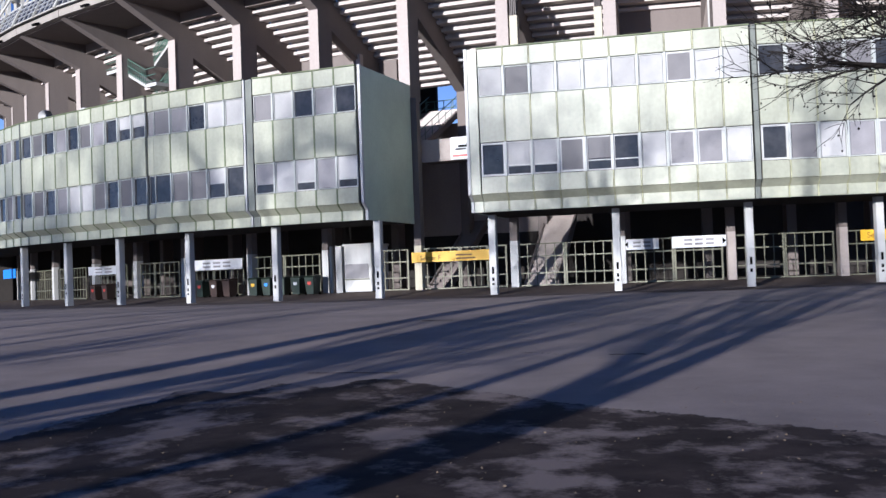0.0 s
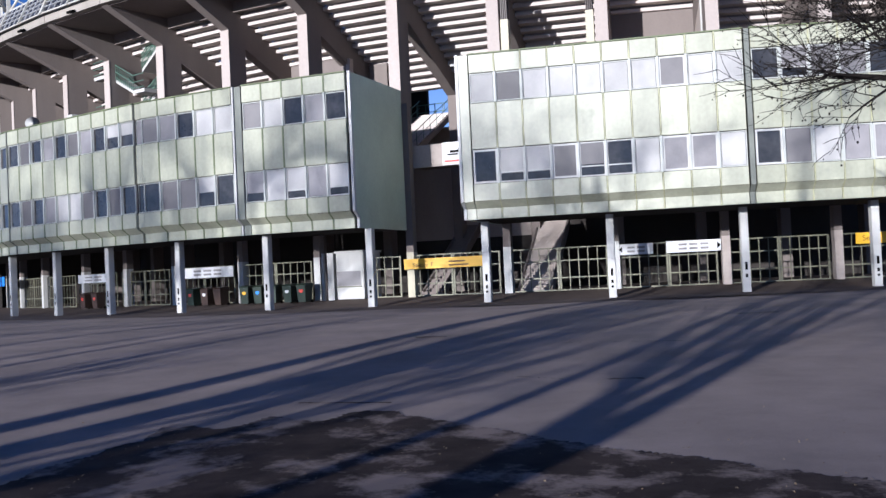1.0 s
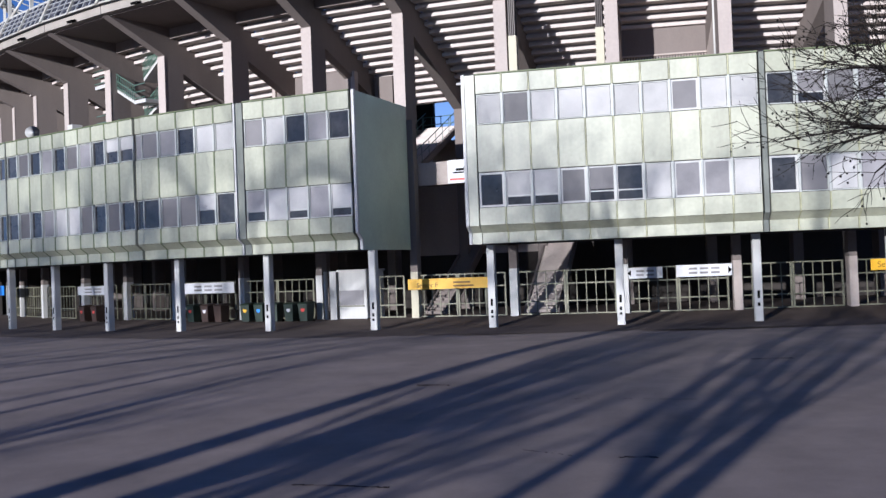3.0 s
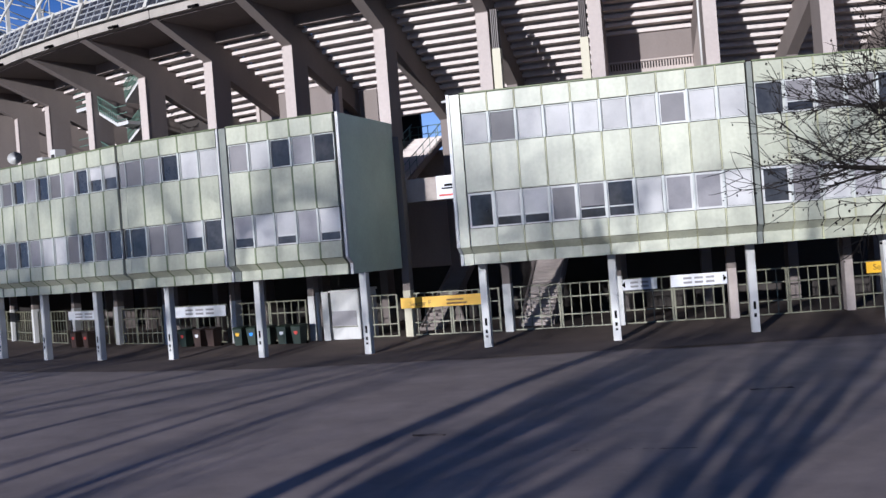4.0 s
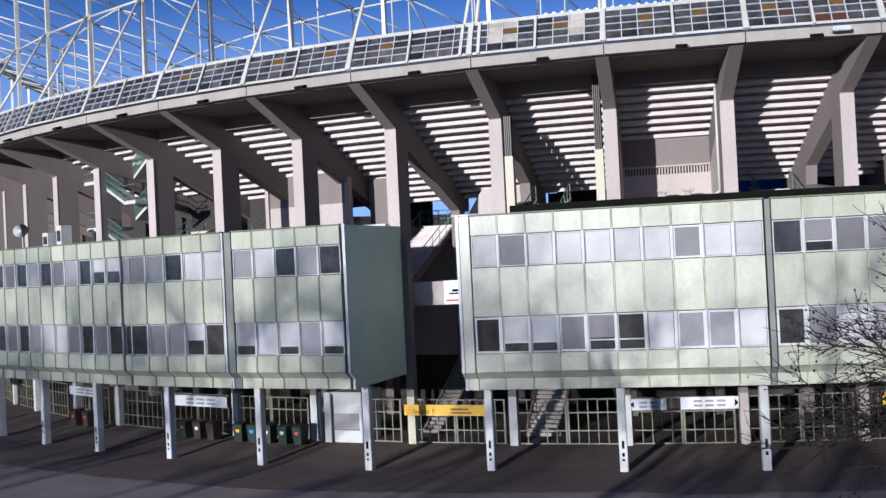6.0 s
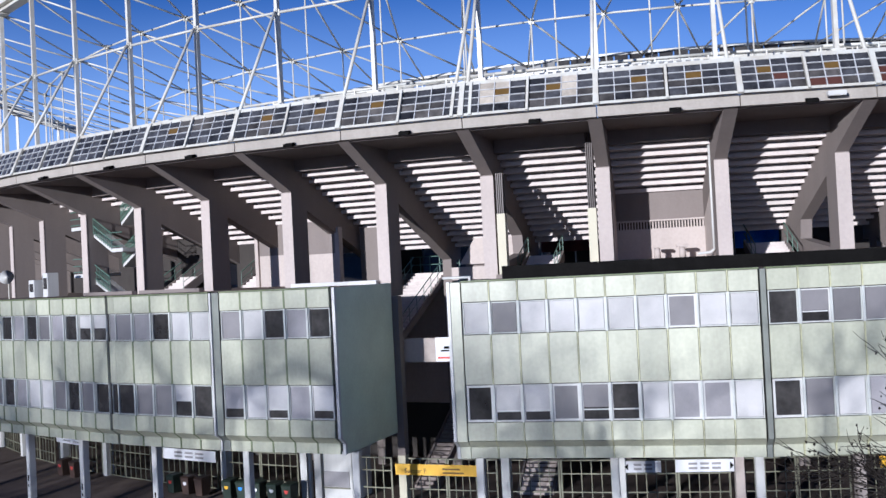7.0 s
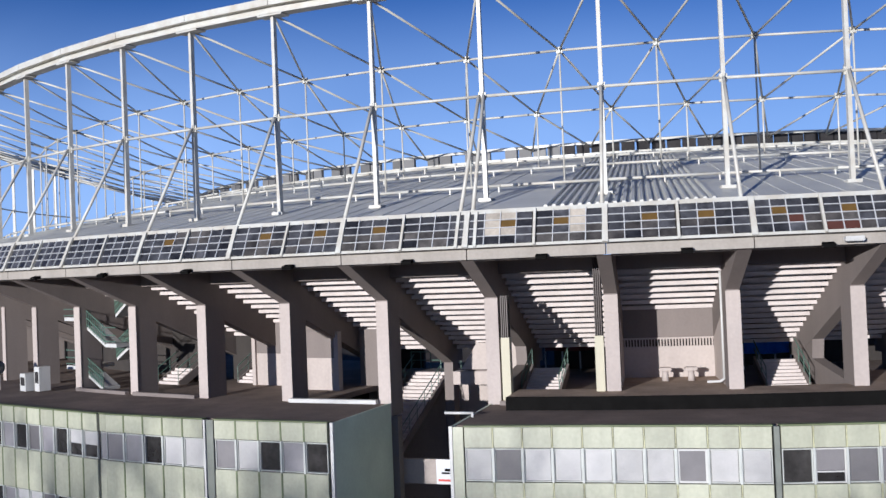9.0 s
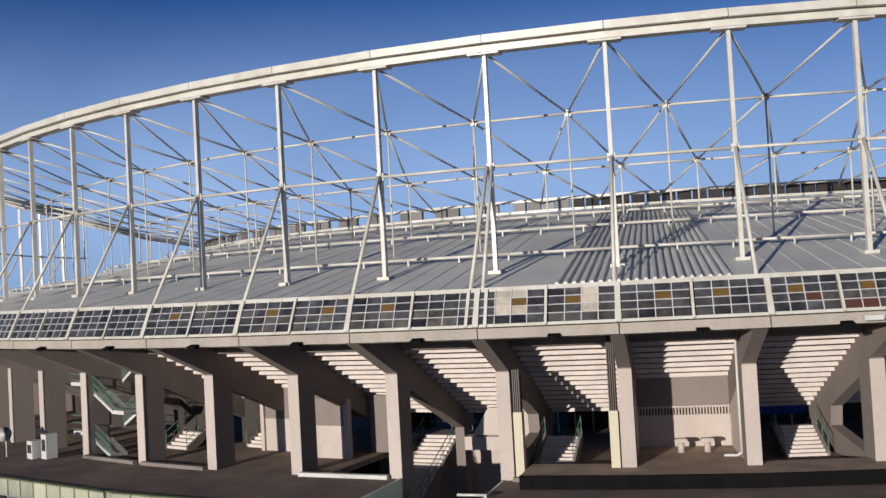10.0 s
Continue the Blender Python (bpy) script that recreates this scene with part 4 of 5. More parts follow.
def hung_sheet(k0, k1, R, z0, z1, mat, label):
    """A coloured sheet stretched between pale posts at the back of the concourse."""
    t = thing("hung_sheet", label, "banner", "hung sheets")
    bm = bmesh.new()
    n = 12
    cols = [[bm.verts.new(P(R + 0.05 * math.sin(i * 1.7) * (1 - h * 0.6), k0 + (k1 - k0) * i / n, z0 + (z1 - z0) * h - 0.05 * math.sin(math.pi * i / n) * (1 - h))) for h in (0.0, 0.5, 1.0)] for i in range(n + 1)]
    for a, b in zip(cols, cols[1:]):
        for h in (0, 1):
            bm.faces.new((a[h], b[h], b[h + 1], a[h + 1]))
    bmesh.ops.solidify(bm, geom=list(bm.faces), thickness=0.02)
    part("sheet", bm, mat, t)
    for f in (0.0, 0.33, 0.67, 1.0):
        k = k0 + (k1 - k0) * f
        bm = bmesh.new()
        tube(bm, P(R - 0.10, k, 11.22), P(R - 0.10, k, z1 + 0.05), 0.05, n=8)
        part("post", bm, BANDBAR, t, "pale steel post")

hung_sheet(-0.46, -1.04, 56.4, 12.15, 13.4, BLUE, "bright blue sheet hung at the back of the concourse")
hung_sheet(2.05, 1.36, 55.6, 12.50, 13.25, DARK_RED, "dark red sheet hung at the back of the concourse")

def landing(k0, k1, R0, R1, z):
    """Landing at the head of the open stair, with its railing."""
    l = thing("stair_landing", "concrete landing with a green steel railing", "landing")
    bm = bmesh.new()
    arc(bm, R0, R1, k0, k1, z - 0.3, z)
    part("slab", bm, CONCRETE, l)
    for h in (0.5, 1.0):
        bm = bmesh.new()
        tube(bm, P(R1 + 0.1, k0, z + h), P(R1 + 0.1, k1, z + h), 0.03, n=6)
        part("rail", bm, STAIR_GREEN, l)
    for i in range(6):
        k = k0 + (k1 - k0) * (i + 0.02) / 5.05
        bm = bmesh.new()
        tube(bm, P(R1 + 0.1, k, z - 0.02), P(R1 + 0.1, k, z + 1.0), 0.03, n=6)
        part("post", bm, STAIR_GREEN, l)

landing(3.85, 3.12, 58.55, 56.8, 11.6)

def wall_pipe():
    """White pipe that juts from the wing's roof corner into the open bay."""
    p = thing("overflow_pipe", "white bent pipe at the roof's corner", "pipe")
    m = at(73.0, 2.03, Z_TOP)
    bm = bmesh.new()
    tube(bm, m @ Vector((-1.05, 0, 0.16)), m @ Vector((0.25, 0, 0.16)), 0.06, n=8)
    smooth(part("arm", bm, WHITE, p))
    bm = bmesh.new()
    tube(bm, m @ Vector((0.2, 0, -0.03)), m @ Vector((0.2, 0, 0.2)), 0.06, n=8)
    smooth(part("stub", bm, WHITE, p))

wall_pipe()

def ledge(k0, k1, mat, label):
    bm = bmesh.new()
    arc(bm, 69.5, 69.2, k0, k1, 11.24, 11.44)
    tagged(part("roof_kerb", bm, mat), label, "kerb", "roof kerbs")

ledge(KF(4) - 0.06, KF(3) + 0.055, WHITE, "white painted kerb between two piers")
ledge(KF(6) - 0.06, KF(5) + 0.055, CONCRETE, "low grey concrete kerb between two piers")
ledge(KF(7) - 0.06, KF(6) + 0.055, CONCRETE, "low grey concrete kerb between two piers")
ledge(KF(2) - 0.06, KF(1) + 0.055, CONCRETE, "low grey concrete kerb between two piers")

def light_wall(k0, k1, R, z0, z1, zm, label):
    """A partition, paler up to zm and greyer above."""
    w = thing("wall_partition", label, "wall", kind="structure")
    for nm, a, b, mat in (("lower_wall", z0, zm, CONCRETE_PALE), ("upper_wall", zm, z1, CONCRETE)):
        bm = bmesh.new()
        arc(bm, R, R - 0.25, k0, k1, a, b)
        part(nm, bm, mat, w)

light_wall(5.22, 4.08, 63.5, 11.24, 14.95, 13.1, "concrete partition behind the piers, paler below")
light_wall(4.46, 3.95, 64.75, 11.24, 14.5, 13.0, "concrete partition behind the piers, paler below")
for R, k, z in ((64.78, 3.93, 14.45), (63.55, 5.24, 14.9)):
    bm = bmesh.new()
    box(bm, -0.13, 0.13, -0.10, 0.30, 11.22, z, at(R, k))
    tagged(part("wall_post", bm, CONCRETE_PALE), "pale concrete post at the end of a partition", "post", kind="structure")
slab("wall_recess", 62.6, 62.3, 3.90, 3.66, 11.24, 14.4, CONCRETE, "bare concrete wall beside the open stair")

def green_stair():
    """Zigzag escape stair with green mesh railings."""
    s = thing("escape_stair", "zigzag concrete escape stair with green mesh railings", "stair")
    R0, R1 = 68.6, 67.4
    flights = [(7.12, 6.59, 15.56, 14.03), (7.10, 6.65, 12.60, 11.40)]
    backs = [(6.42, 6.72, 14.03, 13.1), (6.42, 6.72, 16.8, 15.7), (7.0, 6.45, 17.7, 16.8)]
    for R, runs, nm in ((R0, flights, "flight"), (R1, backs, "return_flight")):
        for ka, kb, za, zb in runs:
            bm = bmesh.new()
            hexa(bm, [P(R, ka, za - 0.22), P(R, kb, zb - 0.22), P(R - 1.1, kb, zb - 0.22), P(R - 1.1, ka, za - 0.22), P(R, ka, za), P(R, kb, zb), P(R - 1.1, kb, zb), P(R - 1.1, ka, za)])
            part(nm, bm, WHITE, s)
            for h in (0.12, 0.5, 0.95):
                bm = bmesh.new()
                tube(bm, P(R + 0.02, ka, za + h), P(R + 0.02, kb, zb + h), 0.03, n=6)
                part("rail", bm, STAIR_GREEN, s, "green steel rail")
            for i in range(15):
                t = i / 14
                k, z = ka + (kb - ka) * t, za + (zb - za) * t
                bm = bmesh.new()
                tube(bm, P(R + 0.02, k, z - 0.05), P(R + 0.02, k, z + 0.95), 0.02, n=5)
                part("baluster", bm, STAIR_GREEN, s, "green steel baluster")
    for k, z, w in ((7.27, 15.56, 0.15), (7.25, 12.60, 0.15), (6.49, 14.03, 0.10)):
        bm = bmesh.new()
        arc(bm, R0, R1 - 1.1, k + w, k - w, z - 0.22, z)
        part("landing", bm, WHITE, s)
        for h in (0.12, 0.5, 0.95):
            bm = bmesh.new()
            tube(bm, P(R0 + 0.02, k + w, z + h), P(R0 + 0.02, k - w, z + h), 0.03, n=6)
            part("rail", bm, STAIR_GREEN, s, "green steel rail")
    bm = bmesh.new()
    box(bm, -0.22, 0.22, 0.0, 0.5, 11.0, 17.6, at(68.2, 7.12))
    part("post", bm, CONCRETE_PALE, s)

green_stair()

def roof_clutter():
    d = thing("satellite_dish", "white satellite dish on the flat roof", "dish")
    m = at(71.6, 7.88, 11.27)
    bm = bmesh.new()
    tube(bm, m @ Vector((0, 0, 0)), m @ Vector((0, 0, 1.0)), 0.05, n=8)
    part("pole", bm, STEEL, d)
    bm = bmesh.new()
    c = m @ Vector((0, -0.1, 1.35))
    q = m.to_3x3() @ Vector((0.76, -0.51, 0.35)).normalized()
    tube(bm, c, c + q * 0.10, 0.15, 0.46, 18)
    smooth(part("reflector", bm, WHITE, d))
    for k, R, w, h in ((7.42, 71.0, 0.35, 1.1), (7.25, 70.6, 0.3, 1.5)):
        u = thing("rooftop_unit", "white rooftop air unit", "unit", "rooftop units")
        m = at(R, k, 11.26)
        bm = bmesh.new()
        box(bm, -w, w, -0.35, 0.35, 0.05, h, m)
        part("case", bm, WHITE, u)
        bm = bmesh.new()
        box(bm, -w * 0.7, w * 0.7, -0.37, -0.35, h * 0.35, h * 0.8, m)
        part("grille", bm, DARK, u)

roof_clutter()

# ---- street level: fences, gates, signs, booth, bins ----
def fence(k0, k1, R, z0, z1, n, gate=False):
    f = thing("gate" if gate else "fence", "galvanised steel gate with square bars" if gate else "galvanised steel fence panel with square bars", "gate" if gate else "fence", "stadium gates" if gate else "stadium fences")
    a, b = at(R, (k0 + k1) / 2, z0), abs(k0 - k1) * abs(DA) * R / 2
    H = z1 - z0
    for z in (0.03, 0.66, 1.53, H - 0.03):
        bm = bmesh.new()
        box(bm, -b, b, -0.03, 0.03, z - 0.03, z + 0.03, a)
        part("rail", bm, FENCE, f)
    for i in range(n + 1):
        x = -b + 2 * b * i / n
        w = 0.045 if i in (0, n) else 0.022
        bm = bmesh.new()
        box(bm, x - w, x + w, -0.02, 0.02, 0.0, H, a)
        part("post" if i in (0, n) else "bar", bm, FENCE, f)

def sign(k0, k1, R, z0, z1, mat, label, arrow=0, bars=0):
    s = thing("sign", label, "sign", "gate signs")
    m = at(R, (k0 + k1) / 2, z0)
    b, H = abs(k0 - k1) * abs(DA) * R / 2, z1 - z0
    bm = bmesh.new()
    box(bm, -b, b, -0.03, 0.0, 0, H, m)
    board = part("board", bm, mat, s)
    for i in range(bars):
        for row in range(2):
            bm = bmesh.new()
            x = -b * 0.55 + i * b * 1.2 / max(1, bars)
            box(bm, x, x + b * 0.9 / bars, -0.036, -0.03, H * (0.22 + 0.36 * row), H * (0.40 + 0.36 * row), m)
            part("bar", bm, BLIND_MID, board)
    if arrow:
        bm = bmesh.new()
        x = arrow * b * 0.86
        hexa(bm, [m @ Vector(p) for p in ((x, -0.036, H * 0.2), (x + arrow * 0.16, -0.036, H * 0.48), (x + arrow * 0.16, -0.03, H * 0.48), (x, -0.03, H * 0.2),
                                          (x, -0.036, H * 0.8), (x + arrow * 0.16, -0.036, H * 0.52), (x + arrow * 0.16, -0.03, H * 0.52), (x, -0.03, H * 0.8))])
        part("arrow", bm, BLACK, board)
    return s, m, b, H

def lettering(text, parent, m, x, z, size, mat):
    cu = bpy.data.curves.new("lettering", "FONT")
    cu.body, cu.size, cu.extrude = text, size, 0.004
    cu.materials.append(mat)
    ob = new("lettering", cu)
    ob.parent = parent
    ob.matrix_basis = m @ Matrix.Translation((x, -0.038, z)) @ Matrix.Rotation(radians(90), 4, "X")

RG, ZG0, ZG1 = 68.7, 0.30, 2.5
for k in range(-3, 12):
    a, b = KF(k + 1) - 0.06, KF(k) + 0.06
    if k == 2:
        fence(a, 2.52, RG, ZG0, ZG1, 5, True)
        fence(2.50, 2.24, RG, ZG0, ZG1, 4, True)
        fence(2.22, b, RG, ZG0, ZG1, 2)
    elif k == 3:
        fence(3.47, b, RG, ZG0, ZG1, 5)
    else:
        m = (a + b) / 2
        fence(a, m + 0.01, RG, ZG0, ZG1, 5)
        fence(m - 0.01, b, RG, ZG0, ZG1, 5)

s, m, b, H = sign(2.97, 2.19, 69.15, 1.75, 2.29, YELLOW, "yellow sector sign over the gate")
lettering("Sektor F", s, m, -b * 0.78, 0.10, 0.34, SIGNTEXT)
for i, (x, w) in enumerate(((0.15, 0.9), (0.15, 0.75))):
    bm = bmesh.new()
    box(bm, b * 0.1 + 0.1, b * 0.1 + 0.1 + w * 1.2, -0.036, -0.03, 0.10 + 0.18 * i, 0.18 + 0.18 * i, m)
    part("bar", bm, SIGNTEXT, s)
s, m, b, H = sign(-1.073, -1.6, 69.15, 1.95, 2.48, YELLOW, "yellow sector sign beside a pier")
lettering("Se", s, m, -b * 0.8, 0.14, 0.40, SIGNTEXT)
sign(0.94, 0.65, 69.0, 1.95, 2.48, SIGNWHITE, "white direction sign with an arrow", -1, 2)
sign(0.535, 0.065, 69.0, 1.95, 2.52, SIGNWHITE, "white direction sign with an arrow", 1, 3)
sign(5.73, 4.985, 69.15, 1.85, 2.46, SIGNWHITE, "white direction sign above a fence", 0, 3)
sign(7.85, 7.1, 69.0, 1.90, 2.46, SIGNWHITE, "white direction sign above a fence", 0, 2)
sign(10.3, 9.6, 70.6, 2.0, 2.7, BLUE, "blue sign under the wing", 0, 0)

def booth():
    b = thing("ticket_booth", "white metal ticket booth with a shuttered hatch", "booth")
    m = at(69.3, 3.545, 0.25)
    w = 0.84
    bm = bmesh.new()
    box(bm, -w, w, 0, 2.0, 0.05, 2.55, m)
    bmesh.ops.bevel(bm, geom=list(bm.edges), offset=0.03, segments=2, affect="EDGES")
    part("cabin", bm, WHITE, b)
    bm = bmesh.new()
    box(bm, -w * 0.96, w * 0.80, -0.03, 0.02, 0.78, 1.56, m)
    part("hatch", bm, BLIND_MID, b, "closed grey hatch")
    bm = bmesh.new()
    box(bm, -w * 0.98, w * 0.84, -0.10, 0.02, 0.70, 0.76, m)
    part("shelf", bm, FENCE, b)
    bm = bmesh.new()
    box(bm, -w - 0.05, w + 0.05, -0.10, 2.05, 2.55, 2.66, m)
    part("roof", bm, WHITE, b)
    bm = bmesh.new()
    box(bm, -1.45, -1.06, 0.1, 0.5, 0.0, 2.6, m)
    part("side_post", bm, WHITE, b)
    bm = bmesh.new()
    box(bm, -1.82, -1.70, 0.1, 0.3, 0.0, 2.6, m)
    part("slim_post", bm, WHITE, b)

booth()

def bin_meshes(mat):
    bm = bmesh.new()
    hexa(bm, [Vector(p) for p in ((-0.24, -0.28, 0.08), (0.24, -0.28, 0.08), (0.24, 0.28, 0.08), (-0.24, 0.28, 0.08), (-0.30, -0.36, 0.98), (0.30, -0.36, 0.98), (0.30, 0.34, 0.98), (-0.30, 0.34, 0.98))])
    body = finish(bm, "body", mat)
    bm = bmesh.new()
    hexa(bm, [Vector(p) for p in ((-0.32, -0.39, 0.985), (0.32, -0.39, 0.985), (0.32, 0.38, 0.985), (-0.32, 0.38, 0.985), (-0.27, -0.30, 1.06), (0.27, -0.30, 1.06), (0.27, 0.34, 1.10), (-0.27, 0.34, 1.10))])
    lid = finish(bm, "lid", mat)
    bm = bmesh.new()
    tube(bm, (-0.27, 0.30, 0.10), (-0.22, 0.30, 0.10), 0.10, n=12)
    wheel = finish(bm, "wheel", BLACK)
    return body, lid, wheel

BINS = {m.name: bin_meshes(m) for m in (BIN, BIN_BROWN)}
def bin_(k, mat, mark, label):
    b = thing("wheelie_bin", label, "bin", "bins under the wing", m=at(70.0, k, 0.19) @ Matrix.Rotation(rnd.uniform(-0.1, 0.1), 4, "Z"))
    body, lid, wheel = BINS[mat.name]
    placed("body", body, Matrix.Identity(4), b)
    placed("lid", lid, Matrix.Identity(4), b)
    placed("wheel", wheel, Matrix.Identity(4), b)
    placed("wheel", wheel, Matrix.Translation((0.49, 0, 0)), b)
    if mark:
        bm = bmesh.new()
        tube(bm, (0, -0.340, 0.70), (0, -0.325, 0.70), 0.13, n=14)
        placed("sticker", finish(bm, "sticker", mark), Matrix.Identity(4), b, "round sticker")

for k, mat, mark, label in ((7.33, BIN_BROWN, RED, "brown wheelie bin with a red sticker"), (7.07, BIN_BROWN, RED, "brown wheelie bin with a red sticker"), (5.41, BIN, RED, "dark green wheelie bin with a red sticker"),
                            (5.21, BIN_BROWN, SIGNWHITE, "dark brown wheelie bin with a white sticker"), (5.03, BIN_BROWN, None, "dark brown wheelie bin"), (4.68, BIN, YELLOW, "dark green wheelie bin with a yellow sticker"),
                            (4.51, BIN, BLUE, "dark green wheelie bin with a blue sticker"), (4.34, BIN, SIGNWHITE, "dark green wheelie bin with a white sticker"), (4.15, BIN, SIGNWHITE, "dark green wheelie bin with a white sticker"),
                            (3.985, BIN, RED, "dark green wheelie bin with a red sticker")):
    bin_(k, mat, mark, label)

# ---- forecourt details ----
def ragged(points, seed, amp):
    """A closed outline with uneven edges."""
    r = random.Random(seed)
    out = []
    for (x0, y0), (x1, y1) in zip(points, points[1:] + points[:1]):
        n = max(2, int(math.hypot(x1 - x0, y1 - y0) / 0.3))
        for i in range(n):
            t = i / n
            out.append((x0 + (x1 - x0) * t + r.uniform(-amp, amp), y0 + (y1 - y0) * t + r.uniform(-amp, amp)))
    return out

def inside(x, y, points):
    hit = False
    for (x0, y0), (x1, y1) in zip(points, points[1:] + points[:1]):
        if (y0 > y) != (y1 > y) and x < x0 + (x1 - x0) * (y - y0) / (y1 - y0):
            hit = not hit
    return hit

def flat_patch(name, points, z, mat, label, seed, amp=0.05, cell=0.1):
    """A thin layer on the sloping ground, made of small cells so that it follows the slope and breaks off raggedly."""
    r = random.Random(seed)
    edge = ragged(points, seed, amp)
    xs, ys = [p[0] for p in edge], [p[1] for p in edge]
    bm = bmesh.new()
    grid = {}
    def corner(i, j):
        if (i, j) not in grid:
            x, y = min(xs) + (i + r.uniform(-0.42, 0.42)) * cell, min(ys) + (j + r.uniform(-0.42, 0.42)) * cell
            grid[i, j] = bm.verts.new((x, y, ground_height(x, y) + z))
        return grid[i, j]
    for j in range(int((max(ys) - min(ys)) / cell) + 1):
        for i in range(int((max(xs) - min(xs)) / cell) + 1):
            if inside(min(xs) + (i + 0.5) * cell, min(ys) + (j + 0.5) * cell, edge):
                bm.faces.new((corner(i, j), corner(i + 1, j), corner(i + 1, j + 1), corner(i, j + 1)))
    return tagged(part(name, bm, mat), label, "pavement", kind="structure")

flat_patch("pavement_old", [(6.6, 9.0), (4.93, 10.6), (4.59, 11.1), (3.38, 12.3), (2.0, 13.7), (0.9, 14.9), (-0.8, 16.95), (-1.3, 17.3), (-2.1, 16.5), (-2.9, 17.0), (-3.5, 16.2), (-4.6, 16.8),
           (-4.67, 15.5), (-5.2, 14.35), (-5.5, 13.3), (-5.7, 12.6), (-7.0, 9.0), (-7.0, 4.0), (6.6, 4.0)], 0.012, PATCH, "dark worn asphalt with light bald spots", 3, 0.10, 0.075)
for i, (x0, y0, x1, y1, w) in enumerate(((3.1, 25.3, 5.9, 24.7, 0.05), (1.5, 20.3, 2.4, 19.7, 0.06), (3.2, 19.4, 3.9, 19.3, 0.15), (-0.8, 28.0, 0.1, 27.8, 0.22), (-2.6, 18.3, -0.9, 17.9, 0.10), (9.0, 30.5, 10.2, 30.4, 0.2))):
    flat_patch("pavement_crack_%d" % (i + 1), [(x0, y0), ((x0 + x1) / 2, (y0 + y1) / 2 + 0.06), (x1, y1), (x1, y1 + w), ((x0 + x1) / 2, (y0 + y1) / 2 + w * 1.3), (x0, y0 + w)], 0.011, PATCH, "dark tarred crack in the asphalt", 20 + i, 0.03, 0.04)

def leaves():
    r = random.Random(5)
    bm = bmesh.new()
    for _ in range(460):
        x, y = r.uniform(-7, 7), r.uniform(6, 16) if r.random() < 0.8 else r.uniform(16, 32)
        a, s = r.uniform(0, 6.28), r.uniform(0.010, 0.028)
        v = []
        for t, q in ((0, 1.0), (1.3, 0.6), (2.4, 0.8), (3.3, 0.5), (4.3, 0.8), (5.2, 0.6)):
            v.append(bm.verts.new((x + s * q * math.cos(a + t), y + s * q * math.sin(a + t), ground_height(x, y) + 0.016 + r.uniform(0, 0.02))))
        bm.faces.new(v)
    tagged(part("fallen_leaves", bm, LEAF), "scattered dry tan leaves on the asphalt", "leaves", kind="stuff")

LEAF = material("dry_leaf", (0.26, 0.19, 0.12), 0.8, vary=0.3, scale=0.1, fine=30, bump=0.1)
leaves()

# ---- bare winter trees ----
def limb(r, out, twigs, p, d, length, rad, level, levels, spread, lift=0.1, fine=0.006, heads=None):
    """One limb with its side branches, down to the twigs."""
    n = 4 if level < 2 else 3
    for i in range(n):
        r0, r1 = rad * (1 - 0.55 * i / n), rad * (1 - 0.55 * (i + 1) / n)
        wob = 0.09 + 0.06 * level
        d = (d + Vector((r.uniform(-wob, wob), r.uniform(-wob, wob), r.uniform(-wob * 0.6, wob * 0.7)))).normalized()
        q = p + d * (length / n)
        tube(out, p, q, r0, r1, 6 if level < 2 else (4 if level < 3 else 3))
        if level < levels:
            for _ in range(2 if level < 2 else r.choice((1, 2))):
                side = d.orthogonal().normalized()
                side.rotate(Matrix.Rotation(r.uniform(0, 6.28), 3, d))
                nd = (d * r.uniform(0.5, 0.9) + side * r.uniform(0.5, 1.0) * spread + Vector((0, 0, lift))).normalized()
                limb(r, twigs, twigs, q, nd, length * r.uniform(0.42, 0.62), max(fine, r1 * r.uniform(0.42, 0.6)), level + 1, levels, spread, lift, fine, heads)
        p = q
        if heads is not None and level >= levels - 1 and r.random() < 0.16:
            o = q + Vector((r.uniform(-0.05, 0.05), r.uniform(-0.05, 0.05), -r.uniform(0.02, 0.09)))
            s_ = r.uniform(0.016, 0.032)
            tube(heads, o + Vector((0, 0, s_)), o, s_ * 0.35, s_, 5)
            tube(heads, o, o - Vector((0, 0, s_)), s_, s_ * 0.35, 5)

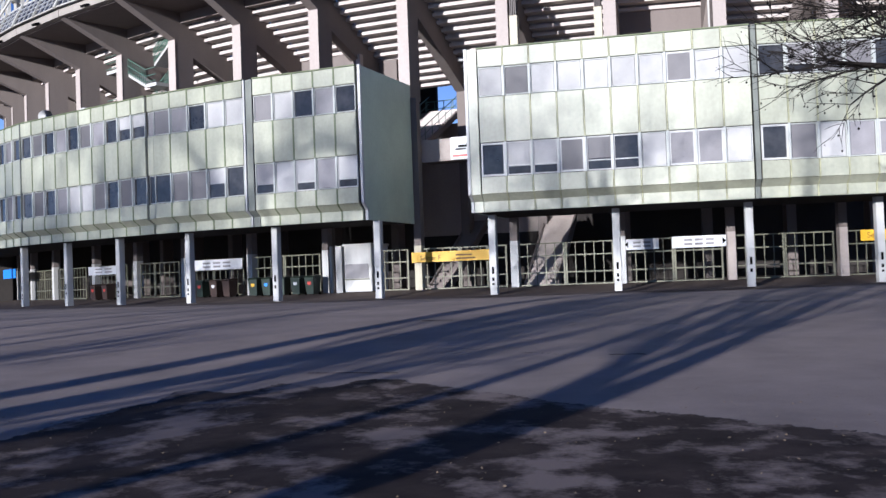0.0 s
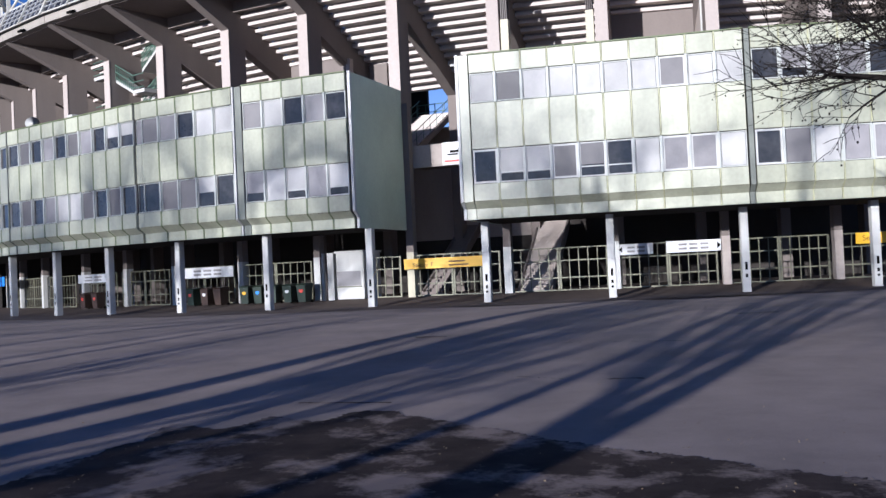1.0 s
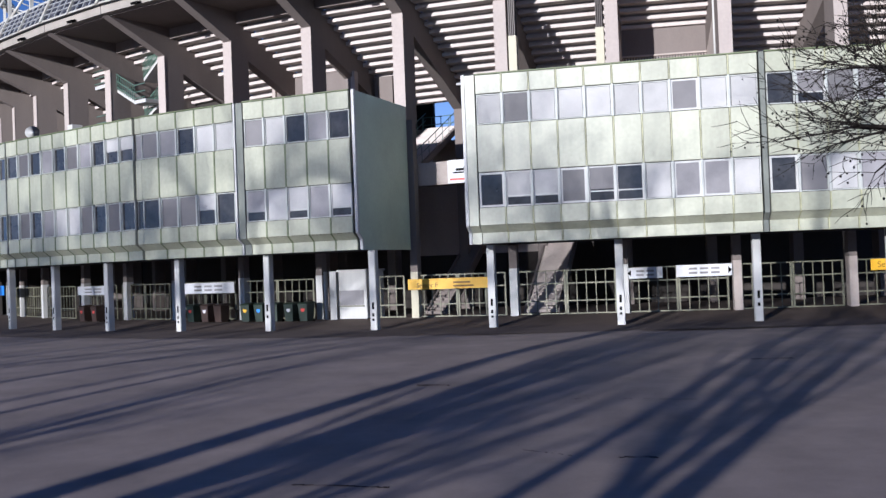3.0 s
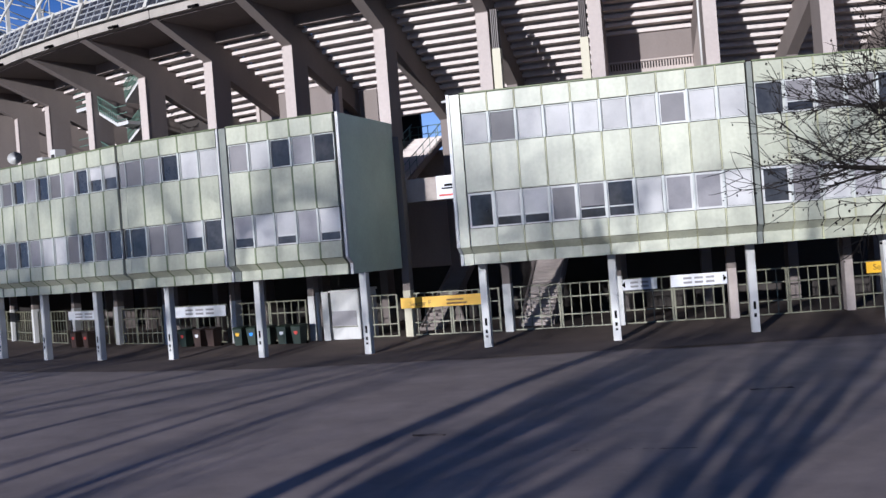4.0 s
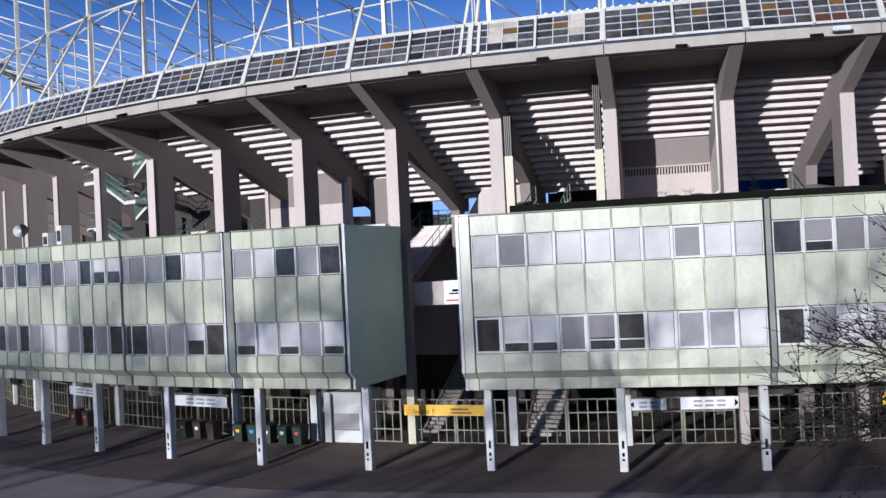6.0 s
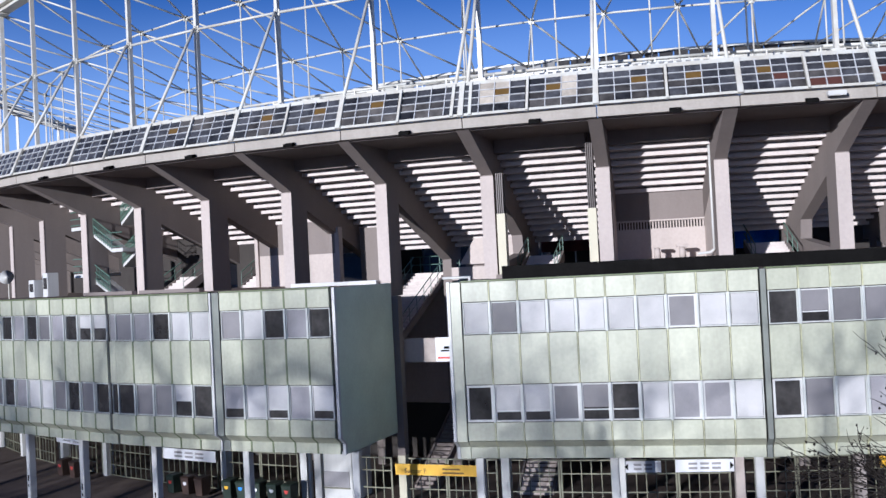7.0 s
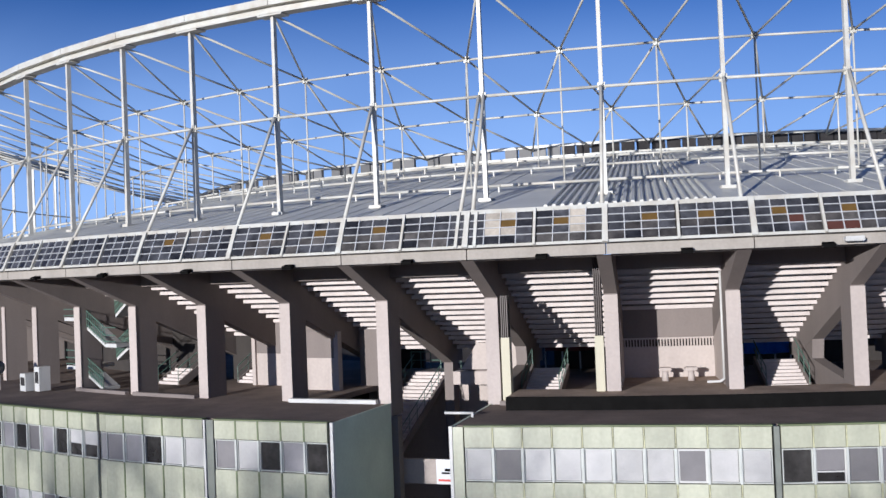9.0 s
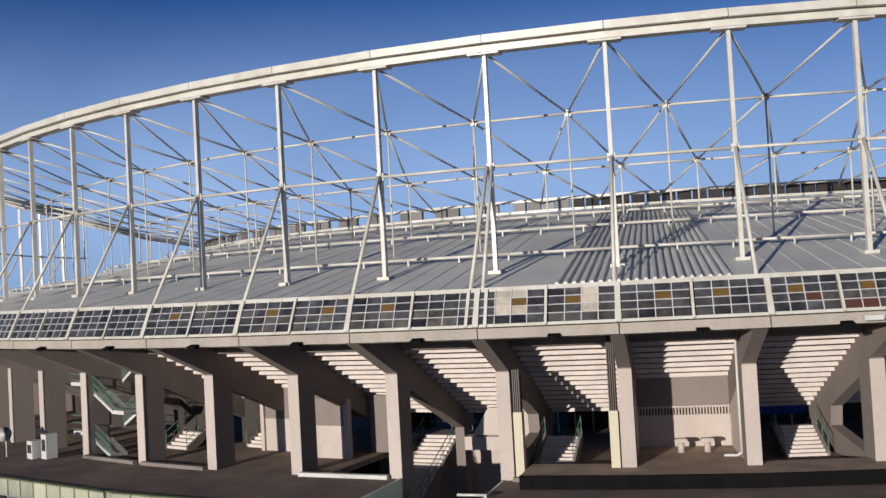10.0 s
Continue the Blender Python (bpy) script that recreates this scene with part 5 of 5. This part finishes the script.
def bare_tree(label, x, y, height, seed, trunk_r, first, limbs, levels=4, spread=0.9, toward=None, boughs=(), fine=0.006, lift=0.1, seeded=False, bough_levels=2, limb_r=None):
    """A bare tree: a tapered trunk, and limbs that leave it from a height of first; toward pulls the limbs to one side."""
    r = random.Random(seed)
    t = thing("bare_tree", label, "tree", "bare trees")
    wood, crown = bmesh.new(), bmesh.new()
    heads = bmesh.new() if seeded else None
    base = ground_height(x, y)
    p, d = Vector((x, y, base - 0.05)), Vector((r.uniform(-0.04, 0.04), r.uniform(-0.04, 0.04), 1)).normalized()
    n = 8
    stem = []
    for i in range(n):
        q = p + d * (height * 0.8 / n)
        tube(wood, p, q, trunk_r * (1 - 0.85 * i / n), trunk_r * (1 - 0.85 * (i + 1) / n), 9)
        stem.append((p, q))
        d = (d + Vector((r.uniform(-0.07, 0.07), r.uniform(-0.07, 0.07), 0))).normalized()
        p = q
    for i in range(limbs):
        f = first + (0.98 - first) * (i + r.random()) / limbs
        a, b = stem[min(n - 1, int(f * n))]
        u = f * n - int(f * n)
        o = a + (b - a) * u
        az_ = r.uniform(0, 6.28)
        h = Vector((math.cos(az_), math.sin(az_), 0))
        if toward:
            h = (h * 0.55 + Vector(toward)).normalized()
        nd = (h + Vector((0, 0, 0.25 + 0.6 * f))).normalized()
        limb(r, crown, crown, o, nd, height * (0.62 - 0.40 * f) * r.uniform(0.8, 1.1), (limb_r or trunk_r) * (0.62 - 0.4 * f), 0, levels, spread, lift, fine, heads)
    for z, way, length, rad in boughs:
        limb(r, crown, crown, Vector((x, y, z + base)), Vector(way).normalized(), length, rad, 0, bough_levels, 0.5, 0.05, fine, heads)
    smooth(part("trunk", wood, BARK, t))
    part("crown", crown, BARK, t)
    if seeded:
        part("foliage", heads, BARK, t, "small dark dry seed heads")
    return t

bare_tree("bare spreading tree in front of the wing", 12.8, 23.2, 10.6, 11, 0.30, 0.75, 4, levels=2, spread=0.75, toward=(0.4, 0.6, 0.2), fine=0.011, lift=0.03, seeded=True, bough_levels=3,
          boughs=((5.9, (-1, 0.05, 0.05), 3.5, 0.110), (6.5, (-1, -0.30, 0.08), 2.8, 0.070), (7.6, (-1, 0.10, -0.06), 2.8, 0.100), (8.1, (-1, -0.20, 0.06), 2.2, 0.070), (7.2, (-0.6, 0.1, 0.75), 2.5, 0.080)))
# the trees behind the forecourt: tall ones, then low spreading ones
for i, (x, y, h, tr, first, limbs, levels) in enumerate((
        (-23.1, -10.0, 19, 0.56, 0.45, 4, 3), (-14.7, -10.5, 20, 0.24, 0.50, 3, 3), (-38.3, -10.0, 20, 0.26, 0.45, 5, 3), (-32.3, -11.0, 19, 0.22, 0.5, 4, 3),
        (-58.2, -12.0, 24, 0.30, 0.45, 7, 3), (-51.9, -8.0, 22, 0.28, 0.45, 7, 3), (-44.7, -13.0, 23, 0.28, 0.45, 6, 3), (-65.4, -9.0, 24, 0.35, 0.38, 8, 3), (-73.2, -12.0, 24, 0.35, 0.38, 8, 3))):
    bare_tree("tall bare tree at the edge of the forecourt", x, y, h, 40 + i, tr, first, limbs, levels=levels, spread=0.75, fine=0.010, limb_r=min(tr, 0.26))
for i, (x, y, h, tr, limbs) in enumerate(((-46.2, -31.0, 26, 0.24, 4), (-59.0, -30.0, 26, 0.28, 5))):
    bare_tree("tall bare tree in the row behind the forecourt", x, y, h, 90 + i, tr, 0.58, limbs, levels=3, spread=0.8, fine=0.012)
for i, (x, y, h, tr, first, limbs, levels, boughs) in enumerate((
        (-21.4, -9.6, 9.5, 0.36, 0.25, 8, 2, ((2.4, (0.6, 0, 3.4), 7.0, 0.26), (2.8, (1.4, 0, 3.0), 7.0, 0.22), (3.4, (0.2, 0, 3.0), 6.0, 0.18))),
        (-19.2, -10.5, 9.5, 0.24, 0.28, 5, 2, ((2.6, (1.0, 0, 3.0), 6.0, 0.14), (3.2, (-0.6, 0, 3.0), 6.0, 0.15))),
        (-11.95, -10.0, 13.0, 0.48, 0.46, 7, 3, ((2.6, (-1.6, 0, 3.2), 7.0, 0.24), (3.0, (-1.0, 0, 3.2), 6.0, 0.18), (3.4, (-2.2, 0, 3.0), 6.0, 0.14))),
        (-29.2, -11.0, 8.5, 0.22, 0.45, 5, 2, ((4.0, (-0.6, 0, 2.4), 5.0, 0.14),)),
        (-8.1, -14.0, 10.5, 0.30, 0.45, 9, 3, ()))):
    bare_tree("low spreading bare tree at the edge of the forecourt", x, y, h, 70 + i, tr, first, limbs, levels=levels, spread=0.75, boughs=boughs, limb_r=min(tr, 0.24), toward=(0.9, 0.0, 0.0) if i < 2 else None)
